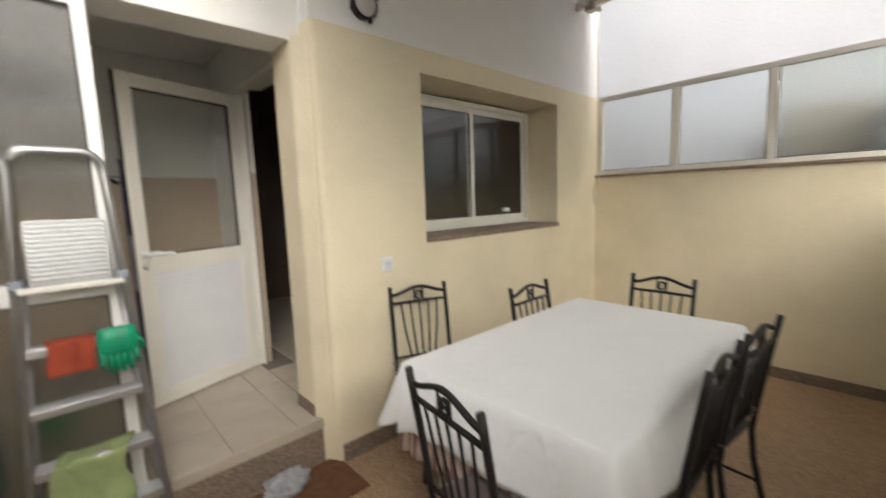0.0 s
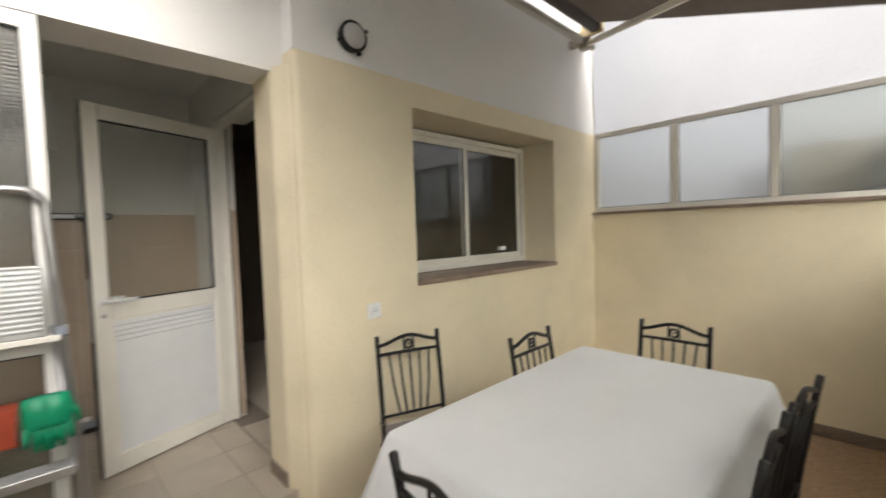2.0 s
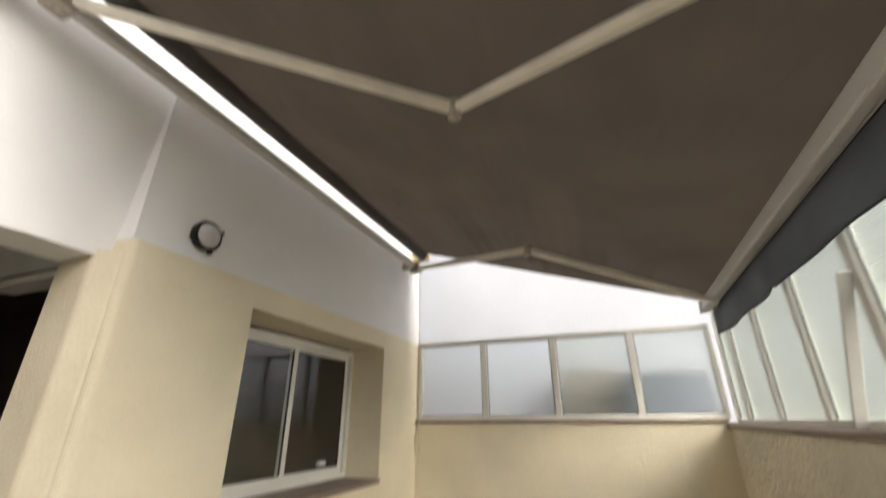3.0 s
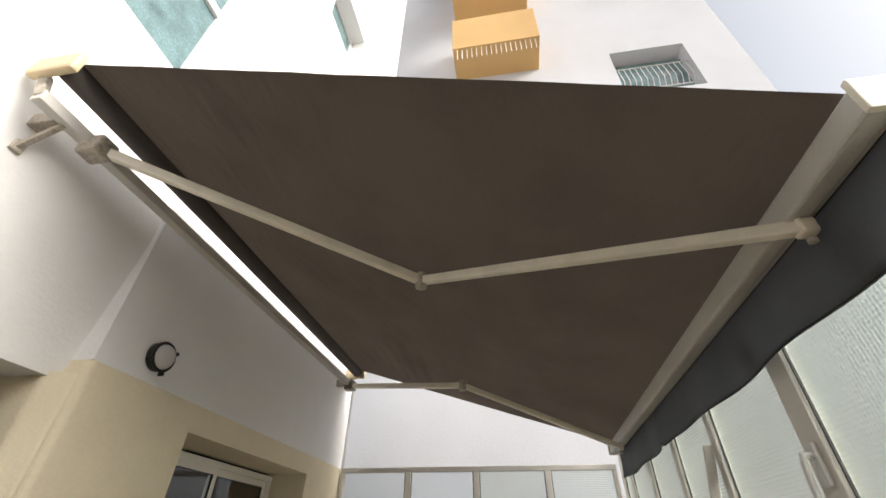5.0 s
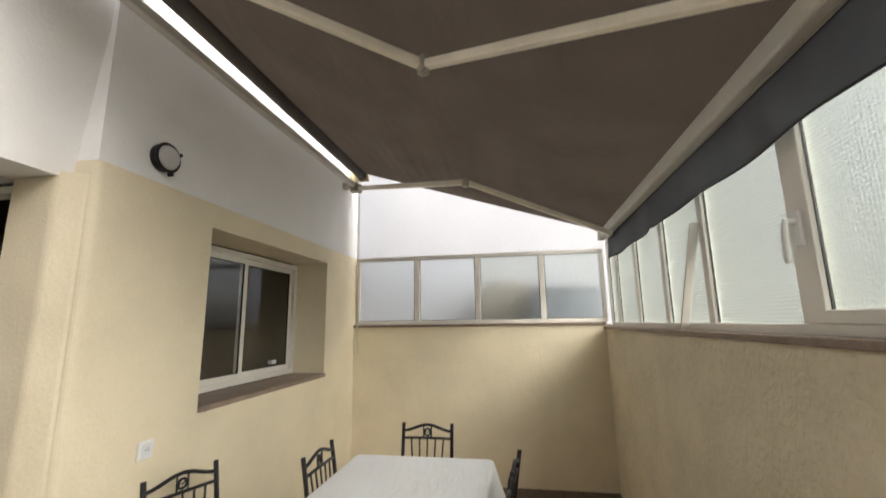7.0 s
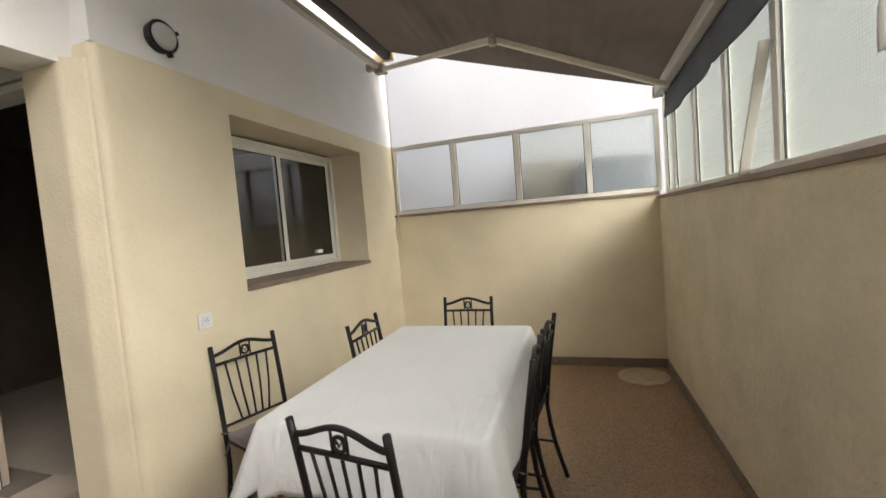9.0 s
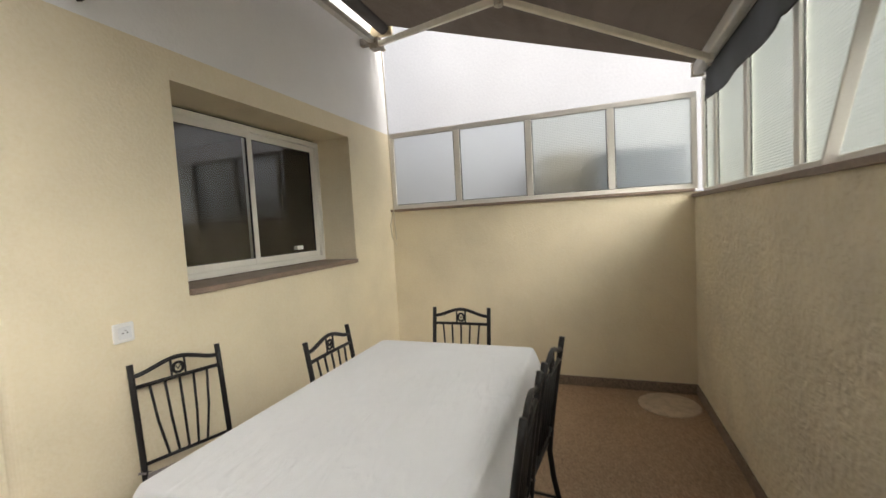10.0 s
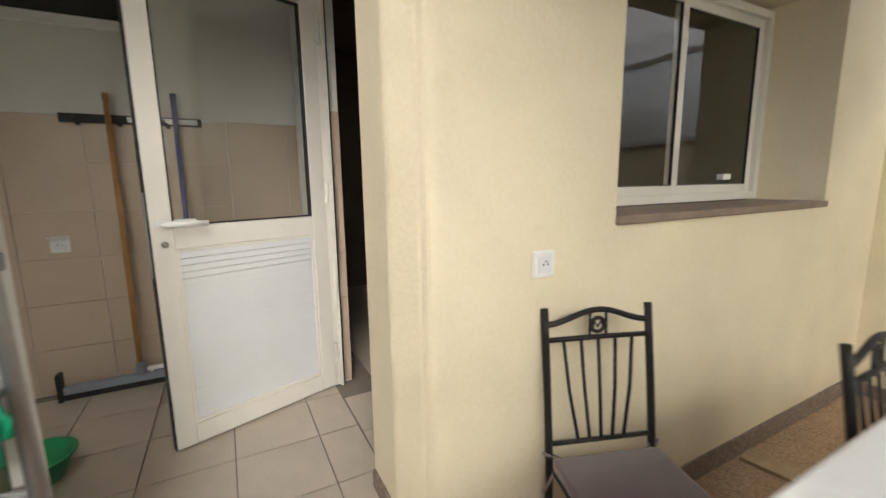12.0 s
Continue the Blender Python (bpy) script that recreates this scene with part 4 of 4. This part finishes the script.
def hung(name, material, x, z, w, front, back, seed, label, category, th=0.006, limp=1.0):
    """A cloth folded over a ladder step at height z."""
    def fn(u, v):
        s = v * (front + back + 0.10) - front
        n = noise.noise(Vector((u * 3 + seed, v * 3, 0.3))) * 0.016 * limp
        if s < 0:
            p = Vector((0, -0.066 - 0.012 * abs(s) / front + n * 0.6, z + 0.012 + s))
        elif s < 0.10:
            p = Vector((0, -0.066 + s * 1.1, z + 0.014 + 0.004 * math.sin(s * 31)))
        else:
            p = Vector((0, 0.052, z + 0.012 - (s - 0.10)))
        p.z += max(0.0, limp - 1) * 0.012 * noise.noise(Vector((u * 5, v * 6, seed))) - max(0.0, limp - 1) * 0.014 * u * (s < 0) * abs(s) / front
        p.x = x + w * (u - 0.5) + n * 1.2 + 0.01 * (0.5 - v)
        return LAD @ p

    return tagged(part(name, sheet(fn, 30, 36, th), material, None, label, True), category=category)


hung("cleaning_cloth", RED, -0.03, 0.988, 0.135, 0.115, 0.06, 1.0, "coral red towel folded over a ladder step", "cloth")
hung("duster", LIME, -0.02, 0.544, 0.23, 0.20, 0.10, 4.3, "pale green crumpled cloth hung on a ladder step", "cloth", 0.004, 2.6)


def glove(dx, seed):
    """A rubber glove: a cuff folded over the step and limp fingers."""
    g = tagged(empty("rubber_glove", LAD @ pose(dx, -0.075, 0.998)), "green rubber glove hanging on the ladder step", "glove", "rubber gloves")
    rnd = random.Random(seed)
    bm = lathe([(0.018, 0.03), (0.040, 0.025), (0.044, -0.02), (0.040, -0.06), (0.034, -0.075)], 16)
    bmesh.ops.scale(bm, vec=(1, 0.5, 1), verts=bm.verts)
    part("palm", bm, GLOVE, g, "", True)
    for k in range(4):
        x = -0.028 + k * 0.019
        part("finger", tube([(x, 0, -0.06), (x * 1.15, -0.006, -0.095), (x * 1.25, -0.004 + 0.006 * rnd.random(), -0.125 - 0.02 * (k in (1, 2)))], 0.0105, 8, 0.008), GLOVE, g, "", True)
    part("thumb", tube([(0.036, 0, -0.01), (0.052, -0.004, -0.045), (0.054, -0.006, -0.075)], 0.0105, 8, 0.008), GLOVE, g, "", True)


glove(0.085, 2)
glove(0.125, 5)

strip = tagged(part("metal_strip", beam((-0.28, 2.10, 0.0), (-0.47, 2.415, 0.95), 0.03, 0.012), BARE), "bent aluminium strip leaning on the screen", "metal strip")
tagged(part("doormat", box(0.62, 2.03, 0.0, 1.24, 2.385, 0.012, 0.004), MATM), "rust brown coir doormat below the step", "doormat")


def crumple(name, material, c, r, seed, label, category):
    bm = bmesh.new()
    bmesh.ops.create_icosphere(bm, subdivisions=4, radius=1)
    for v in bm.verts:
        f = 1 + 0.45 * noise.noise(v.co * 2.2 + Vector((seed, 0, 0))) + 0.3 * abs(noise.noise(v.co * 5 + Vector((0, seed, 0))))
        v.co = Vector((v.co.x * r[0] * f, v.co.y * r[1] * f, max(0, (v.co.z * 0.5 + 0.45) * r[2] * f)))
    ob = tagged(part(name, bm, material, None, label, True), category=category)
    ob.location = c
    return ob


crumple("plastic_bag", BAG, (0.90, 2.26, 0.012), (0.10, 0.06, 0.11), 3.0, "crumpled grey plastic bag lying on the doormat", "bag")
tagged(part("batten", box(-0.055, -0.12, 0, 0.055, 0.12, 0.018, 0.003, pose(2.93, 2.17, 0, 0, 0, 8)), BATTEN), "short pale wooden batten on the floor by the wall", "wood")


# ---- things in the utility room ----
def gas_bottle():
    g = tagged(empty("gas_bottle", pose(-0.22, 2.80, STEP)), "teal painted gas bottle behind the patterned glass", "gas bottle")
    part("body", lathe([(0.10, 0.0), (0.13, 0.02), (0.135, 0.06), (0.135, 0.36), (0.12, 0.42), (0.07, 0.46), (0.03, 0.47)], 32), TEAL, g, "", True)
    part("valve", lathe([(0.03, 0.46), (0.032, 0.52), (0.028, 0.545), (0.01, 0.55)], 16), TEAL, g, "", True)


gas_bottle()


def tool_rack():
    r = tagged(empty("tool_rack", pose(0.36, VY - 0.011, 1.70)), "dark plastic broom rack fixed to the tiled wall", "rack")
    part("rail", box(-0.30, -0.02, -0.022, 0.32, 0, 0.022, 0.004), RUBBER, r)
    rail = r.children[0]
    part("insert", box(-0.02, -0.024, -0.014, 0.30, -0.02, 0.014, 0.002), BARE, rail)
    for x in (-0.24, -0.07, 0.14):
        part("hook", tube([(x, -0.02, 0), (x, -0.055, -0.01), (x + 0.03, -0.06, -0.035)], 0.012, 8), RUBBER, r)


def broom(x, top, material, label, head):
    b = tagged(empty("broom", pose(x, VY - 0.06, STEP)), label, "broom")
    lean = 0.0
    part("handle", tube([(lean, -0.07, 0.10), (0, -0.02, top - STEP)], 0.0135, 10), material, b, "", True)
    part("grip", tube([(0.0, -0.02, top - STEP - 0.01), (0, -0.018, top - STEP + 0.02)], 0.015, 10), material, b)
    if head:
        part("socket", tube([(lean, -0.068, 0.14), (lean, -0.072, 0.06)], 0.022, 10), GREY_BR, b)
        part("squeegee", box(-0.33, -0.095, 0.035, 0.34, -0.045, 0.075, 0.008), GREY_BR, b, "wide grey squeegee head")
        part("blade", box(-0.33, -0.075, 0.0, 0.34, -0.065, 0.035), RUBBER, b)
        part("end_bracket", box(-0.352, -0.10, 0.0, -0.33, -0.04, 0.15, 0.006), RUBBER, b, "dark upright end piece")
        part("clip", box(0.03, -0.085, 0.085, 0.22, -0.06, 0.108, 0.004), SOCK, b, "white plastic strip")
        for x in (0.05, 0.20):
            part("clip_post", box(x - 0.006, -0.08, 0.07, x + 0.006, -0.065, 0.087), SOCK, b)


tool_rack()
broom(0.27, 1.80, WOOD, "wooden-handled floor squeegee leaning on the tiled wall", True)
broom(0.56, 1.82, BLUE, "blue-handled mop hanging from the rack", False)


def basin():
    b = tagged(empty("plastic_basin", pose(0.04, 3.30, STEP)), "green plastic basin on the utility room floor", "basin")
    bm = lathe([(0.10, 0.0), (0.15, 0.10), (0.165, 0.105), (0.165, 0.11), (0.148, 0.108), (0.098, 0.008)], 32)
    bmesh.ops.scale(bm, vec=(0.8, 0.8, 0.9), verts=bm.verts)
    part("bowl", bm, GREEN_B, b, "", True)


basin()


def high_window():
    w = tagged(empty("window_utility", pose(0, VY, 0)), "small high window in a white frame, pane blackened for the dark behind", "window", kind="structure")
    framed("window_frame", -0.35, 0.42, 2.14, 2.52, 0.05, 0.06, ALU_W, w).location.y = -0.02
    # Opaque black pane: the darkness beyond the glass is put into its colour.
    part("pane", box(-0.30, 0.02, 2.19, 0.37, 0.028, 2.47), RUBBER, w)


high_window()
# Added dark sheet closes the opening and imitates unlit space.
structure("backdrop_utility", box(-0.4, VY + 0.15, 2.0, 0.5, VY + 0.2, 2.62), DARK, "dark sheet standing in for unlit space behind the high window")

# ---- tiles ----
floor_u = bpy.data.objects["floor_utility"]
T = 0.33
tile_me = finish(box(0, 0, 0, T - 0.005, T - 0.005, 0.008, 0.0015), "tile", FLOOR_TILE)
for i in range(6):
    for j in range(6):
        x, y = -0.61 + i * T, 2.412 + j * T
        if y + T > VY + 0.2 or x + T < LX:
            continue
        o = new("tile", tile_me)
        o.location = (x, y, STEP - 0.008)
        sx, sy = 1.0, 1.0
        if x < LX:
            o.location.x, sx = LX, (x + T - LX) / T
        if x + T > 1.215:
            sx = (1.21 - x) / T
        if y + T > VY:
            sy = (VY - y) / T
        o.scale = (sx, sy, 1)
        o.parent = floor_u
for j in range(6):
    y = 2.68 + j * T
    if y > 3.3:
        break
    o = new("tile", tile_me)
    o.location, o.scale, o.parent = (1.217, y, STEP - 0.008), (0.62, 1, 1), floor_u
wall_b = bpy.data.objects["wall_utility_back"]
wt_me = finish(box(0, -0.01, 0, 0.325, 0, 0.241, 0.0015), "tile", WALL_TILE)
for i in range(6):
    for j in range(6):
        x0 = LX + i * 0.328
        o = new("tile", wt_me)
        o.location = (x0, VY, STEP + 0.001 + j * 0.2425)
        if x0 + 0.328 > 1.20:
            o.scale.x = (1.195 - x0) / 0.328
        o.parent = wall_b
wall_k = bpy.data.objects["wall_kitchen_1"]
for j in range(6):
    o = new("tile", wt_me)
    o.matrix_basis = pose(1.257, 3.53, STEP + 0.001 + j * 0.2425) @ Matrix.Diagonal((0.16, 1, 1, 1))
    o.parent = wall_k
